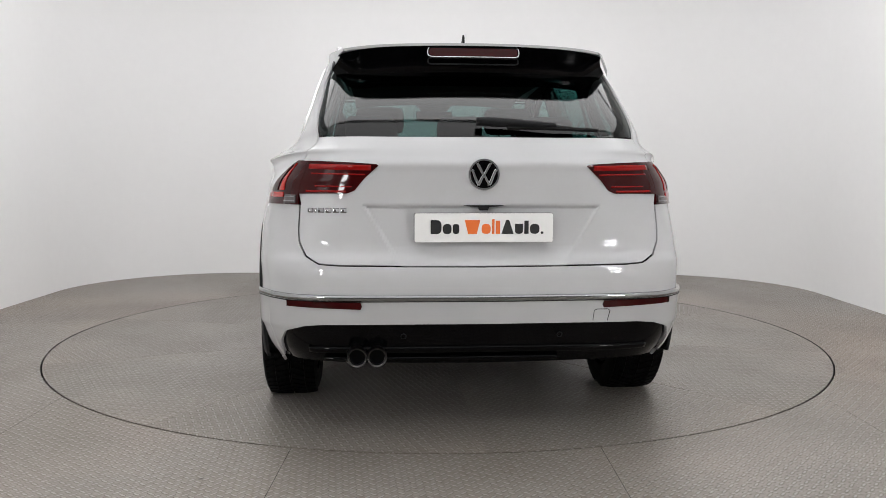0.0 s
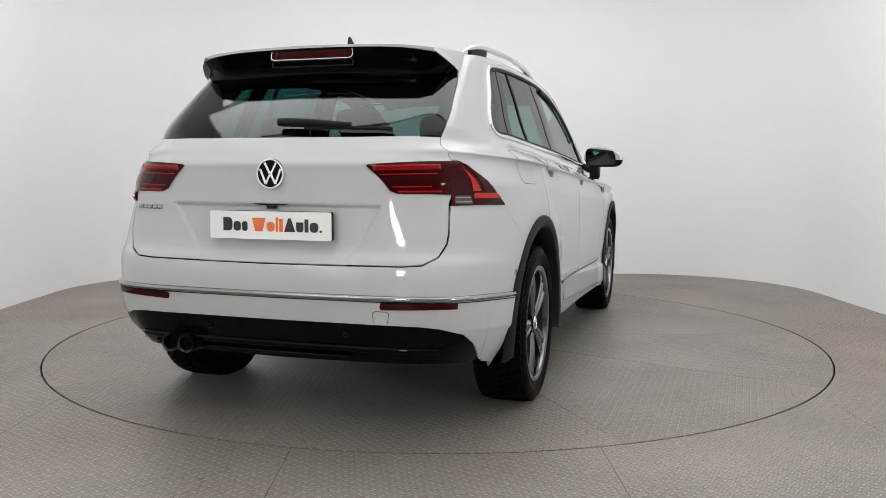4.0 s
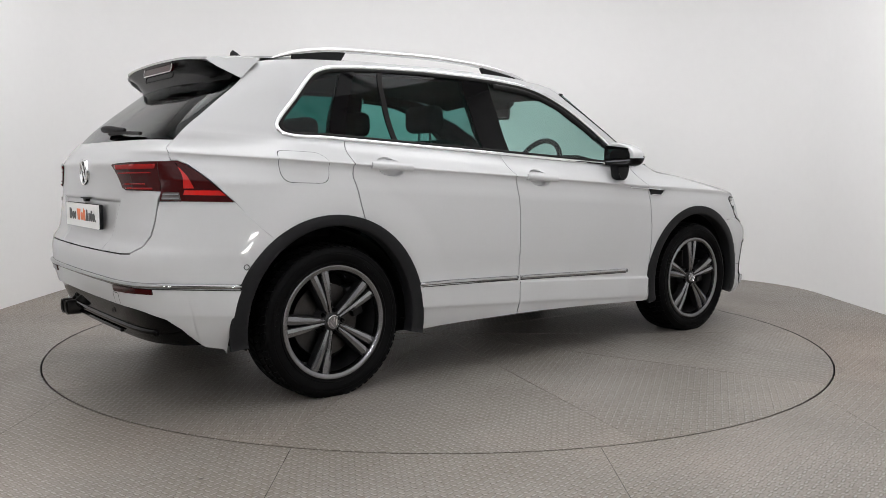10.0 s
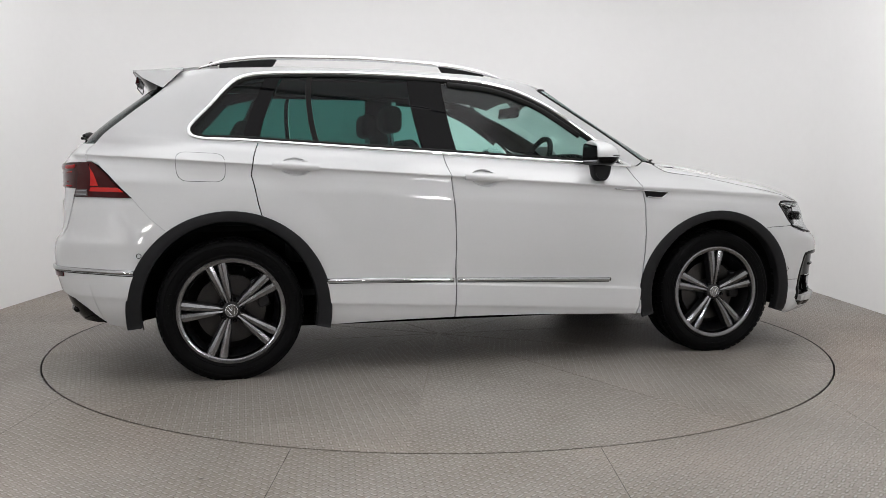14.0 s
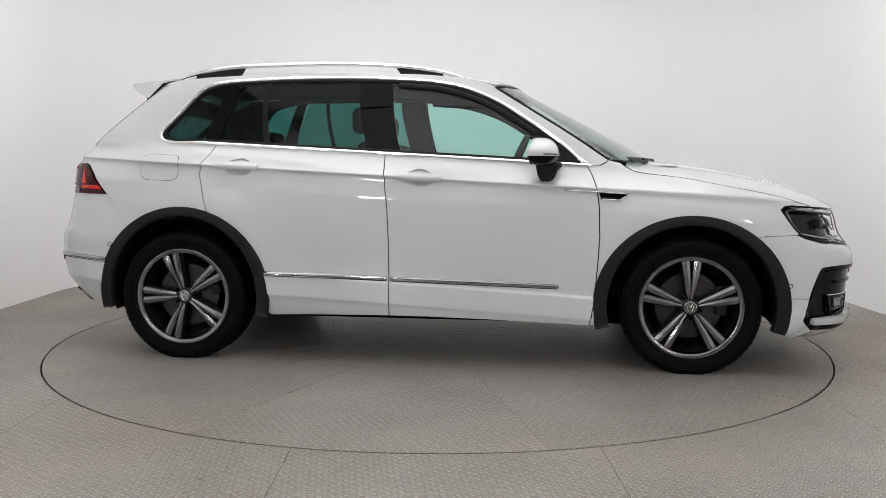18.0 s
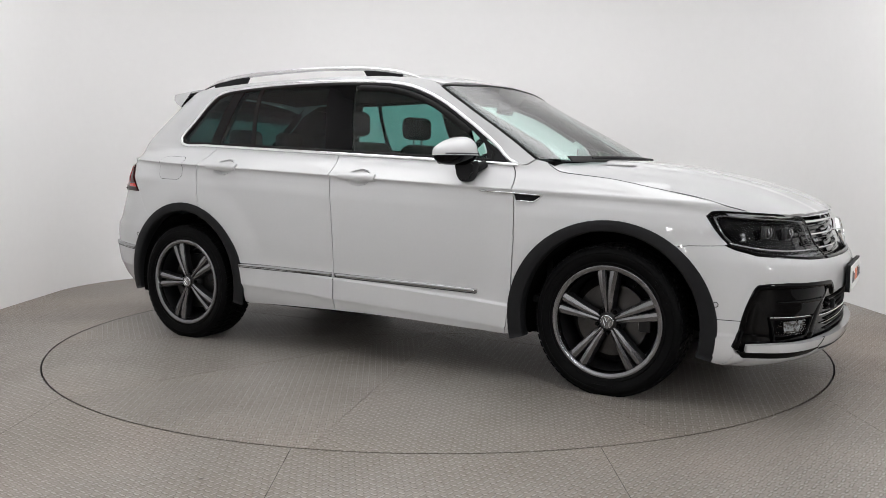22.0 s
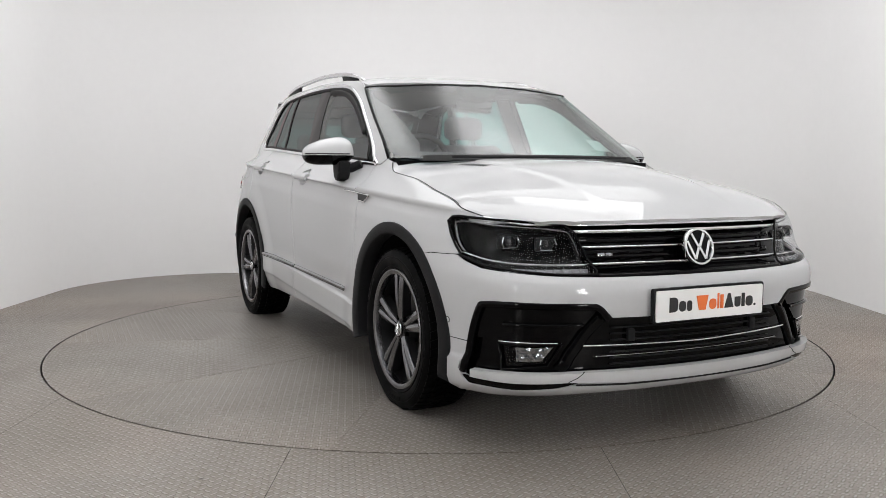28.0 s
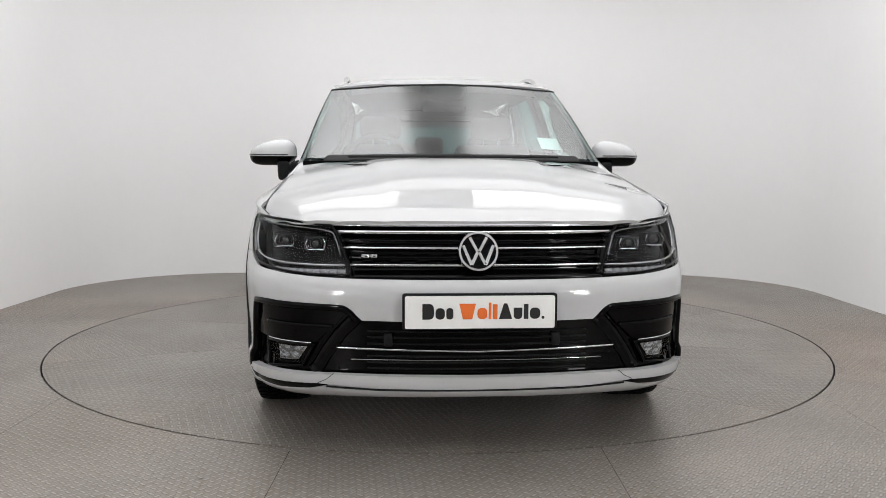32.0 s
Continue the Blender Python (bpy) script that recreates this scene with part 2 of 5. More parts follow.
def skin(u, zp, sg=-1, cups=True):
    """A point of the skin: u runs from the tail's middle (-2) along the side to the nose's middle (2), zp is the height along the rising belt."""
    au, s = abs(u), 1.0 if u >= 0 else -1.0
    if au <= 1:
        qx, qy = au, 1.0
    elif au <= 3:
        qx, qy = 1.0, 2 - au
    else:
        qx, qy = 4 - au, -1.0
    w = WIDTH(zp)
    a, n, bow = (NOSE(zp), NOSE_NS(zp), NOSE_BOW(zp)) if s > 0 else (TAIL(zp), TAIL_N(zp), TAIL_BOW + 0.04 * min(1.0, max(0.0, (zp - 0.95) / 0.1)))
    r = (qx**n + abs(qy) ** n) ** (-1 / n)
    x, y = qx * r, qy * r
    x = s * (a * x - bow * y * y * x**4)
    # the cabin narrows towards the tail
    k = min(1.0, max(0.0, (zp - 0.97) / 0.11))
    w -= 0.036 * max(0.0, -x - 0.3) * k * k * (3 - 2 * k)
    # the shoulder leans in round the tail
    if x < -1.4 and 0.86 < zp < 1.085:
        f = min(1.0, (-1.4 - x) / 0.5)
        g, k = min(1.0, (zp - 0.86) / 0.14), min(1.0, max(0.0, (zp - 1.0) / 0.085))
        w -= 0.068 * f * f * (3 - 2 * f) * g * g * (3 - 2 * g) * (1 - k * k * (3 - 2 * k))
    # recess for the plate in the tailgate
    if s < 0 and au > 1.3:
        yy, zz = abs(w * y), zp - TILT * x
        if 0.67 < zz < 0.896:
            d = min(0.452 - 0.6 * (0.893 - zz) - yy, (0.896 - zz) * 1.4)
            k = min(1.0, max(0.0, d / 0.016))
            x += 0.012 * k * k * (3 - 2 * k) * min(1.0, (zz - 0.67) / 0.07)
    # flares above the wheels
    if zp < 0.99 and abs(abs(x) - 1.34) < 0.7 and qx < 1.01 and abs(qy) == 1.0:
        rr = math.hypot(abs(x) - 1.34, zp - TILT * x - 0.34)
        k = min(1.0, max(0.0, (0.68 - rr) / 0.17))
        w += 0.013 * k * k * (3 - 2 * k) * min(1.0, max(0.0, (0.985 - zp) / 0.06))
    # hollows behind the door handles
    if cups and 0.90 < zp < 1.07 and -1.25 < x < 0.2:
        for hx in (-0.045, -1.02):
            d = ((x - hx) / 0.076) ** 2 + ((zp - 0.983) / 0.045) ** 2
            if d < 1.0:
                k = min(1.0, (1.0 - d) / 0.32)
                w -= 0.022 * k * k * (3 - 2 * k)
    return Vector((x, sg * w * y, zp - TILT * x))


def S(x, z):
    """Chart position of a place on the side, from its x and z."""
    zp = z + TILT * x
    lo, hi = -1.98, 1.98
    for _ in range(30):
        mid = (lo + hi) / 2
        if skin(mid, zp).x < x:
            lo = mid
        else:
            hi = mid
    return (lo + hi) / 2, zp


def front(y, z, s=1):
    """Chart position on the nose (s = 1) or tail (s = -1), y counted towards this side."""
    zp = z
    u = 2.0
    for _ in range(5):
        zp = z + TILT * skin(s * u, zp).x
        lo, hi = 0.2, 3.8
        for _ in range(26):
            mid = (lo + hi) / 2
            if -skin(s * mid, zp).y > y:
                lo = mid
            else:
                hi = mid
        u = (lo + hi) / 2
    return s * u, zp


def F(y, z):
    return front(y, z, 1)


def R(y, z):
    return front(y, z, -1)


def arc(cx, cz, r, a0, a1, n=14, rz=None):
    return [S(cx + r * math.cos(radians(a0 + (a1 - a0) * k / n)), cz + (rz or r) * math.sin(radians(a0 + (a1 - a0) * k / n))) for k in range(n + 1)]


def normal_at(f, u, v):
    e = 0.0022
    n = (f(u + e, v) - f(u - e, v)).cross(f(u, v + e) - f(u, v - e))
    return n.normalized() if n.length > 1e-12 else Vector((0, 0, 1))


def clip(poly, ax, v, above):
    out = []
    for i in range(len(poly)):
        p, q = poly[i - 1], poly[i]
        ip, iq = (p[ax] >= v) == above or p[ax] == v, (q[ax] >= v) == above or q[ax] == v
        if ip != iq:
            t = (v - p[ax]) / (q[ax] - p[ax])
            c = [p[0] + (q[0] - p[0]) * t, p[1] + (q[1] - p[1]) * t]
            c[ax] = v
            out.append(tuple(c))
        if iq:
            out.append(q)
    return out


def simple_loops(ids):
    """Splits a closed chain of vertices at repeated ones."""
    out, chain = [], []
    for i in ids:
        if i in chain:
            k = chain.index(i)
            if len(chain) - k > 2:
                out.append(tuple(chain[k:]))
            chain = chain[:k]
        chain.append(i)
    if len(chain) > 2:
        out.append(tuple(chain))
    return out


def sheet(poly, f, du, dv, thick=0.012, lift=0.0, flip=False):
    """Vertices and faces of a curved panel: an outline in chart space laid on the surface f, with an edge of some depth."""
    verts, faces, index = [], [], {}
    poly = [tuple(p) for p in poly]
    if sum(poly[i - 1][0] * poly[i][1] - poly[i][0] * poly[i - 1][1] for i in range(len(poly))) < 0:
        poly = poly[::-1]
    us, vs = [p[0] for p in poly], [p[1] for p in poly]
    place = {}

    def vert(p):
        key = (round(p[0], 5), round(p[1], 5))
        if key not in index:
            n = normal_at(f, *p)
            if flip:
                n = -n
            q = f(*p) + n * lift
            index[key] = len(verts)
            place[len(verts)] = (q, n)
            verts.append(q)
        return index[key]
    v0 = math.floor(min(vs) / dv) * dv
    while v0 < max(vs):
        band = clip(clip(poly, 1, v0, True), 1, v0 + dv, False)
        if len(band) > 2:
            bu = [p[0] for p in band]
            u0 = math.floor(min(bu) / du) * du
            while u0 < max(bu):
                cell = clip(clip(band, 0, u0, True), 0, u0 + du, False)
                ids = []
                for p in cell:
                    i = vert(p)
                    if not ids or ids[-1] != i:
                        ids.append(i)
                while len(ids) > 1 and ids[0] == ids[-1]:
                    ids.pop()
                for loop in simple_loops(ids):
                    faces.append(loop)
                u0 += du
        v0 += dv
    normals = [place[i][1] for i in range(len(verts))]
    used = {}
    for fc in faces:
        for i in range(len(fc)):
            used.setdefault(frozenset((fc[i - 1], fc[i])), []).append((fc[i - 1], fc[i]))
    if thick:
        for edge in used.values():
            if len(edge) == 1:
                a, b = edge[0]
                (pa, na), (pb, nb) = place[a], place[b]
                k = len(verts)
                verts.extend((pa, pb, pb - nb * thick, pa - na * thick))
                faces.append((k, k + 3, k + 2, k + 1))
                wall = (verts[k + 3] - pa).cross(verts[k + 2] - pa)
                normals.extend([wall.normalized() if wall.length > 1e-12 else na] * 4)
    return verts, faces, normals


def panel(name, poly, mat, parent, label="", sg=-1, f=None, du=0.025, dv=0.02, thick=0.012, lift=0.0, turn=False):
    """A body panel on the car's skin, on the right (sg = -1) or left side."""
    g = f or (lambda u, v: skin(u, v, -1))
    verts, faces, normals = sheet(poly, g, du, dv, thick, lift, turn)
    if sg > 0:
        normals = [Vector((v.x, -v.y, v.z)) for v in normals]
        verts = [Vector((v.x, -v.y, v.z)) for v in verts]
        faces = [fc[::-1] for fc in faces]
    return raw(name, verts, faces, mat, parent, label, normals=normals)


def strip(name, path, width, height, mat, parent, label="", sg=-1, f=None, lift=0.0, closed=False, turn=1):
    """A moulding of rounded section laid along chart points."""
    g = f or (lambda u, v: skin(u, v, -1))
    fine = []
    for i, p in enumerate(path):
        q = path[(i + 1) % len(path)]
        m = 1 if i == len(path) - 1 and not closed else max(1, math.ceil(abs(q[0] - p[0]) / 0.02))
        fine += [(p[0] + (q[0] - p[0]) * j / m, p[1] + (q[1] - p[1]) * j / m) for j in range(m)]
    pts = [(g(*p), normal_at(g, *p) * turn) for p in fine]
    section = [(-0.5, 0.0), (-0.46, 0.55), (-0.25, 0.95), (0.25, 0.95), (0.46, 0.55), (0.5, 0.0)]
    verts, faces = [], []
    n = len(pts)
    for i, (p, nr) in enumerate(pts):
        a, b = pts[(i - 1) % n if closed else max(i - 1, 0)][0], pts[(i + 1) % n if closed else min(i + 1, n - 1)][0]
        t = (b - a).normalized()
        side = t.cross(nr).normalized()
        for sx, sh in section:
            q = p + side * (sx * width) + nr * (sh * height + lift)
            verts.append(q if sg < 0 else Vector((q.x, -q.y, q.z)))
    k = len(section)
    for i in range(n if closed else n - 1):
        j = (i + 1) % n
        for s in range(k - 1):
            fc = (i * k + s, i * k + s + 1, j * k + s + 1, j * k + s)
            faces.append(fc if sg > 0 else fc[::-1])
    if not closed:
        faces.append(tuple(range(k)))
        faces.append(tuple(range((n - 1) * k, n * k))[::-1])
    return raw(name, verts, faces, mat, parent, label)


# ---- the studio ----
RING = 2.272


def tread_material(name, color, pitch=0.031):
    """Steel tread plate: short raised bars, crosswise in turn, with scuffs, dirt and shade painted round the bars."""
    m = material(name, color, 0.42, 0.35)
    nt = m.node_tree
    b = nt.nodes["Principled BSDF"]
    tex = nt.nodes.new("ShaderNodeTexCoord")
    mp = nt.nodes.new("ShaderNodeMapping")
    mp.inputs["Rotation"].default_value = (0, 0, radians(38))
    mp.inputs["Scale"].default_value = (1 / pitch, 1 / pitch, 1 / pitch)
    nt.links.new(tex.outputs["Object"], mp.inputs["Vector"])
    sep = nt.nodes.new("ShaderNodeSeparateXYZ")
    nt.links.new(mp.outputs["Vector"], sep.inputs[0])

    def mth(op, a, c=None, third=None):
        n = nt.nodes.new("ShaderNodeMath")
        n.operation = op
        for i, v in enumerate((a, c, third)):
            if v is None:
                continue
            if isinstance(v, (int, float)):
                n.inputs[i].default_value = v
            else:
                nt.links.new(v, n.inputs[i])
        return n.outputs[0]
    x, y = sep.outputs[0], sep.outputs[1]
    fx, fy = mth("SUBTRACT", mth("FRACT", x), 0.5), mth("SUBTRACT", mth("FRACT", y), 0.5)
    par = mth("FLOORED_MODULO", mth("ADD", mth("FLOOR", x), mth("FLOOR", y)), 2.0)
    inv = mth("SUBTRACT", 1.0, par)
    lo = mth("ADD", mth("MULTIPLY", fx, par), mth("MULTIPLY", fy, inv))
    sh = mth("ADD", mth("MULTIPLY", fy, par), mth("MULTIPLY", fx, inv))
    d = mth("ADD", mth("POWER", mth("DIVIDE", mth("ABSOLUTE", lo), 0.56), 2.0), mth("POWER", mth("DIVIDE", mth("ABSOLUTE", sh), 0.17), 2.0))
    hgt = nt.nodes.new("ShaderNodeMapRange")
    hgt.interpolation_type = "SMOOTHSTEP"
    hgt.inputs["From Min"].default_value, hgt.inputs["From Max"].default_value = 1.1, 0.45
    nt.links.new(d, hgt.inputs["Value"])
    n1 = nt.nodes.new("ShaderNodeTexNoise")
    n1.inputs["Scale"].default_value, n1.inputs["Detail"].default_value = 1.1, 5.0
    n2 = nt.nodes.new("ShaderNodeTexNoise")
    n2.inputs["Scale"].default_value, n2.inputs["Detail"].default_value = 38.0, 4.0
    nt.links.new(tex.outputs["Object"], n1.inputs["Vector"])
    nt.links.new(tex.outputs["Object"], n2.inputs["Vector"])
    stain = mth("ADD", mth("MULTIPLY", n1.outputs["Fac"], 0.55), mth("MULTIPLY", n2.outputs["Fac"], 0.35))
    # shade at the foot of each bar, painted as a darker ring
    bar_shade = nt.nodes.new("ShaderNodeMapRange")
    bar_shade.interpolation_type = "SMOOTHSTEP"
    bar_shade.inputs["From Min"].default_value, bar_shade.inputs["From Max"].default_value = 2.1, 1.0
    nt.links.new(d, bar_shade.inputs["Value"])
    worn_shade = mth("ADD", mth("SUBTRACT", stain, mth("MULTIPLY", bar_shade.outputs["Result"], 0.30)), mth("MULTIPLY", hgt.outputs["Result"], 0.52))
    ramp = nt.nodes.new("ShaderNodeValToRGB")
    ramp.color_ramp.elements[0].position, ramp.color_ramp.elements[1].position = 0.28, 0.74
    ramp.color_ramp.elements[0].color = (color[0] * 0.60, color[1] * 0.55, color[2] * 0.48, 1)
    ramp.color_ramp.elements[1].color = (color[0] * 1.3, color[1] * 1.3, color[2] * 1.3, 1)
    nt.links.new(worn_shade, ramp.inputs["Fac"])
    n3 = nt.nodes.new("ShaderNodeTexNoise")
    n3.inputs["Scale"].default_value, n3.inputs["Detail"].default_value = 0.55, 6.0
    nt.links.new(tex.outputs["Object"], n3.inputs["Vector"])
    rust = nt.nodes.new("ShaderNodeMapRange")
    rust.inputs["From Min"].default_value, rust.inputs["From Max"].default_value = 0.46, 0.66
    rust.inputs["To Max"].default_value = 0.9
    nt.links.new(n3.outputs["Fac"], rust.inputs["Value"])
    tone = nt.nodes.new("ShaderNodeMix")
    tone.data_type, tone.blend_type = "RGBA", "MULTIPLY"
    tone.inputs["B"].default_value = (0.97, 0.87, 0.80, 1)
    nt.links.new(rust.outputs["Result"], tone.inputs["Factor"])
    nt.links.new(ramp.outputs["Color"], tone.inputs["A"])
    # scattered dark spots
    vor = nt.nodes.new("ShaderNodeTexVoronoi")
    vor.inputs["Scale"].default_value = 2.6
    nt.links.new(tex.outputs["Object"], vor.inputs["Vector"])
    spot = nt.nodes.new("ShaderNodeMapRange")
    spot.inputs["From Min"].default_value, spot.inputs["From Max"].default_value = 0.012, 0.034
    spot.inputs["To Min"].default_value, spot.inputs["To Max"].default_value = 0.45, 1.0
    nt.links.new(vor.outputs["Distance"], spot.inputs["Value"])
    fleck = nt.nodes.new("ShaderNodeMix")
    fleck.data_type, fleck.blend_type = "RGBA", "MULTIPLY"
    fleck.inputs["Factor"].default_value = 1.0
    nt.links.new(tone.outputs["Result"], fleck.inputs["A"])
    nt.links.new(spot.outputs["Result"], fleck.inputs["B"])
    nt.links.new(fleck.outputs["Result"], b.inputs["Base Color"])
    rg = nt.nodes.new("ShaderNodeMapRange")
    rg.inputs["From Min"].default_value, rg.inputs["From Max"].default_value = 0.25, 0.75
    rg.inputs["To Min"].default_value, rg.inputs["To Max"].default_value = 0.52, 0.34
    nt.links.new(worn_shade, rg.inputs["Value"])
    nt.links.new(rg.outputs["Result"], b.inputs["Roughness"])
    bp = nt.nodes.new("ShaderNodeBump")
    bp.inputs["Strength"].default_value, bp.inputs["Distance"].default_value = 1.0, 0.012
    nt.links.new(hgt.outputs["Result"], bp.inputs["Height"])
    nt.links.new(bp.outputs["Normal"], b.inputs["Normal"])
    return m


TREAD = tread_material("tread_plate", (0.31, 0.294, 0.277))
TREAD_DISC = tread_material("turntable_tread_plate", (0.31, 0.297, 0.283))


def wall_line(inset=0.0):
    """The studio's plan: straight sides joined to the back by wide curves."""
    hw, yb, yf, r, rf = 3.22 + inset, 3.16 + inset, -7.4 - inset, 1.35 + inset, 0.6 + inset
    pts = []
    for cx, cy, a0, rr in ((hw - r, yb - r, 0, r), (-hw + r, yb - r, 90, r), (-hw + rf, yf + rf, 180, rf), (hw - rf, yf + rf, 270, rf)):
        for k in range(25):
            a = radians(a0 + 90 * k / 24)
            pts.append((cx + rr * math.cos(a), cy + rr * math.sin(a)))
    return pts


def build_studio():
    h = 3.5
    inner, outer = wall_line(), wall_line(0.15)
    n = len(inner)
    verts = [(x, y, 0) for x, y in inner] + [(x, y, h) for x, y in inner] + [(x, y, h) for x, y in outer] + [(x, y, 0) for x, y in outer]
    faces = []
    for k in range(n):
        j = (k + 1) % n
        for b in range(4):
            c = (b + 1) % 4
            faces.append((b * n + k, c * n + k, c * n + j, b * n + j))
    bm = bmesh.new()
    vs = [bm.verts.new(v) for v in verts]
    for f in faces:
        bm.faces.new([vs[i] for i in f])
    bmesh.ops.recalc_face_normals(bm, faces=bm.faces)
    smooth_bm(bm, 40)
    tagged(part("wall", bm, WALL, None), "plain white curved studio wall", "wall", kind="structure")
    ce = raw("ceiling", [(-3.4, -7.6, h), (3.4, -7.6, h), (3.4, 3.4, h), (-3.4, 3.4, h), (-3.4, -7.6, h + 0.1), (3.4, -7.6, h + 0.1), (3.4, 3.4, h + 0.1), (-3.4, 3.4, h + 0.1)],
             [(0, 1, 2, 3), (7, 6, 5, 4), (0, 4, 5, 1), (1, 5, 6, 2), (2, 6, 7, 3), (3, 7, 4, 0)], CEIL, None, smooth=False)
    tagged(ce, "plain white studio ceiling", "ceiling", kind="structure")
    # unseen plain dark wall behind the camera, added to darken the car's reflections
    tagged(part("added_dark_wall", box(6.3, 0.05, 2.6, (0, -7.33, 1.3)), DUSK, None), "unseen dark grey end wall, added to darken reflections", "wall", kind="structure")
    # luminous ceiling panels
    glow = bpy.data.materials.new("lamp_diffuser")
    glow.use_nodes = True
    glow.node_tree.nodes.clear()
    em = glow.node_tree.nodes.new("ShaderNodeEmission")
    out = glow.node_tree.nodes.new("ShaderNodeOutputMaterial")
    em.inputs["Color"].default_value, em.inputs["Strength"].default_value = (1.0, 0.993, 1.0, 1), PANEL_POWER
    glow.node_tree.links.new(em.outputs[0], out.inputs["Surface"])
    lamp = new("ceiling_light")
    tagged(lamp, "unseen long white luminous ceiling panel", "ceiling light", "ceiling lights")
    part("frame", merge(box(4.9, 0.02, 0.03, (0, 0.615, 0)), box(4.9, 0.02, 0.03, (0, -0.615, 0)), box(0.02, 1.21, 0.03, (2.44, 0, 0)), box(0.02, 1.21, 0.03, (-2.44, 0, 0))), SATIN, lamp)
    part("diffuser", box(4.86, 1.21, 0.02, (0, 0, 0.0)), glow, lamp)
    lamp.location = (0, 1.65, h - 0.03)
    copy_thing(lamp, pose(0, -0.95, h - 0.03))
    # the row by the back wall is dimmed; dim rows over the camera are added fill
    dim = glow.copy()
    dim.name = "dimmed_lamp_diffuser"
    dim.node_tree.nodes["Emission"].inputs["Strength"].default_value = BACK_POWER
    for ch in lamp.children:
        if ch.name.startswith("diffuser"):
            ch.data = ch.data.copy()
            ch.data.materials[0] = dim
    for y in (-2.25, -3.55, -4.85):
        copy_thing(lamp, pose(0, y, h - 0.03))
    # two brighter short panels over the turntable
    strong = glow.copy()
    strong.name = "bright_lamp_diffuser"
    strong.node_tree.nodes["Emission"].inputs["Strength"].default_value = SPOT_POWER
    square = new("short_ceiling_light")
    tagged(square, "bright short luminous ceiling panel over the turntable", "ceiling light", "short ceiling lights")
    part("frame", merge(box(1.94, 0.02, 0.03, (0, 0.61, 0)), box(1.94, 0.02, 0.03, (0, -0.61, 0)), box(0.02, 1.20, 0.03, (0.96, 0, 0)), box(0.02, 1.20, 0.03, (-0.96, 0, 0))), SATIN, square)
    part("diffuser", box(1.90, 1.20, 0.02), strong, square)
    square.location = (-1.3, 0.35, h - 0.03)
    copy_thing(square, pose(1.3, 0.35, h - 0.03))
    # a long panel on the side wall beside the camera
    side_light = new("wall_light")
    tagged(side_light, "long white luminous panel on the studio wall", "wall light")
    part("frame", merge(box(0.03, 1.54, 0.02, (0, 0, 0.21)), box(0.03, 1.54, 0.02, (0, 0, -0.21)), box(0.03, 0.02, 0.40, (0, 0.76, 0)), box(0.03, 0.02, 0.40, (0, -0.76, 0))), SATIN, side_light)
    part("diffuser", box(0.02, 1.50, 0.40), strong, side_light)
    side_light.location = (-3.19, -5.0, 1.70)
    # two stands behind the camera, two lamps on each
    soft = new("lamp_stand")
    tagged(soft, "black lamp stand carrying two white soft boxes", "studio light", "lamp stands")
    bright = glow.copy()
    bright.name = "soft_box_diffuser"
    bright.node_tree.nodes["Emission"].inputs["Strength"].default_value = SOFT_POWER
    for z, w, hh in ((1.25, 0.40, 0.28), (1.80, 0.40, 0.28)):
        shade = part("soft_box", prism([(-w / 2 - 0.02, hh / 2 + 0.02), (w / 2 + 0.02, hh / 2 + 0.02), (w / 2 + 0.02, -hh / 2 - 0.02), (-w / 2 - 0.02, -hh / 2 - 0.02)], 0.14, pose(0, -0.08, z), 0.01), BLACK_MATT, soft)
        part("diffuser", box(w, 0.02, hh, (0, 0, z), 0.004), bright, shade)
    part("pole", lathe([(0.0, 0), (0.016, 0), (0.016, 2.7), (0, 2.7)], 12, pose(0, -0.17, 0, 90)), BLACK_MATT, soft)
    for a in (90, 210, 330):
        part("leg", tube([(0, -0.17, 0.35), (0.4 * math.cos(radians(a)), -0.17 + 0.4 * math.sin(radians(a)), 0.012)], 0.011, 8), BLACK_MATT, soft)
    soft.matrix_basis = pose(-2.35, -6.6, 0, 0, 0, -20)
    copy_thing(soft, pose(2.75, -5.7, 0, 0, 0, 40))


build_studio()

# ---- turntable ----
turntable = tagged(new("turntable"), "round steel tread plate turntable set flush in the floor", "turntable")

# ---- the car ----
car = tagged(new("car"), "white compact sport utility car with black arches, parked on the turntable", "car")
HUB_X, HUB_Z, ARCH = 1.34, 0.341, 0.482
ARCH_F = 0.460  # the front arch is a little lower
G = 0.0028  # half the gap between panels


def moved(pts, dx=0.0, dz=0.0):
    return [(x + dx, z + dz) for x, z in pts]


def side(pts):
    return [S(x, z) for x, z in pts]


def belt(x, zp):
    return S(x, zp - TILT * x)


# seams in x, z
SEAM_F = [(0.835, 0.240), (0.856, 0.36), (0.873, 0.55), (0.879, 0.72), (0.876, 0.84), (0.868, 0.90), (0.856, 0.955), (0.842, 1.0), (0.828, 1.03), (0.812, 1.052)]
SEAM_B = [(-0.205, 0.262), (-0.203, 0.45), (-0.203, 0.62), (-0.211, 0.82), (-0.226, 0.97), (-0.245, 1.112)]
SEAM_R = [(-1.186, 0.795), (-1.204, 0.86), (-1.222, 0.95), (-1.229, 1.04), (-1.212, 1.11), (-1.190, 1.164)]
SEAM_F = spline(SEAM_F, 3)
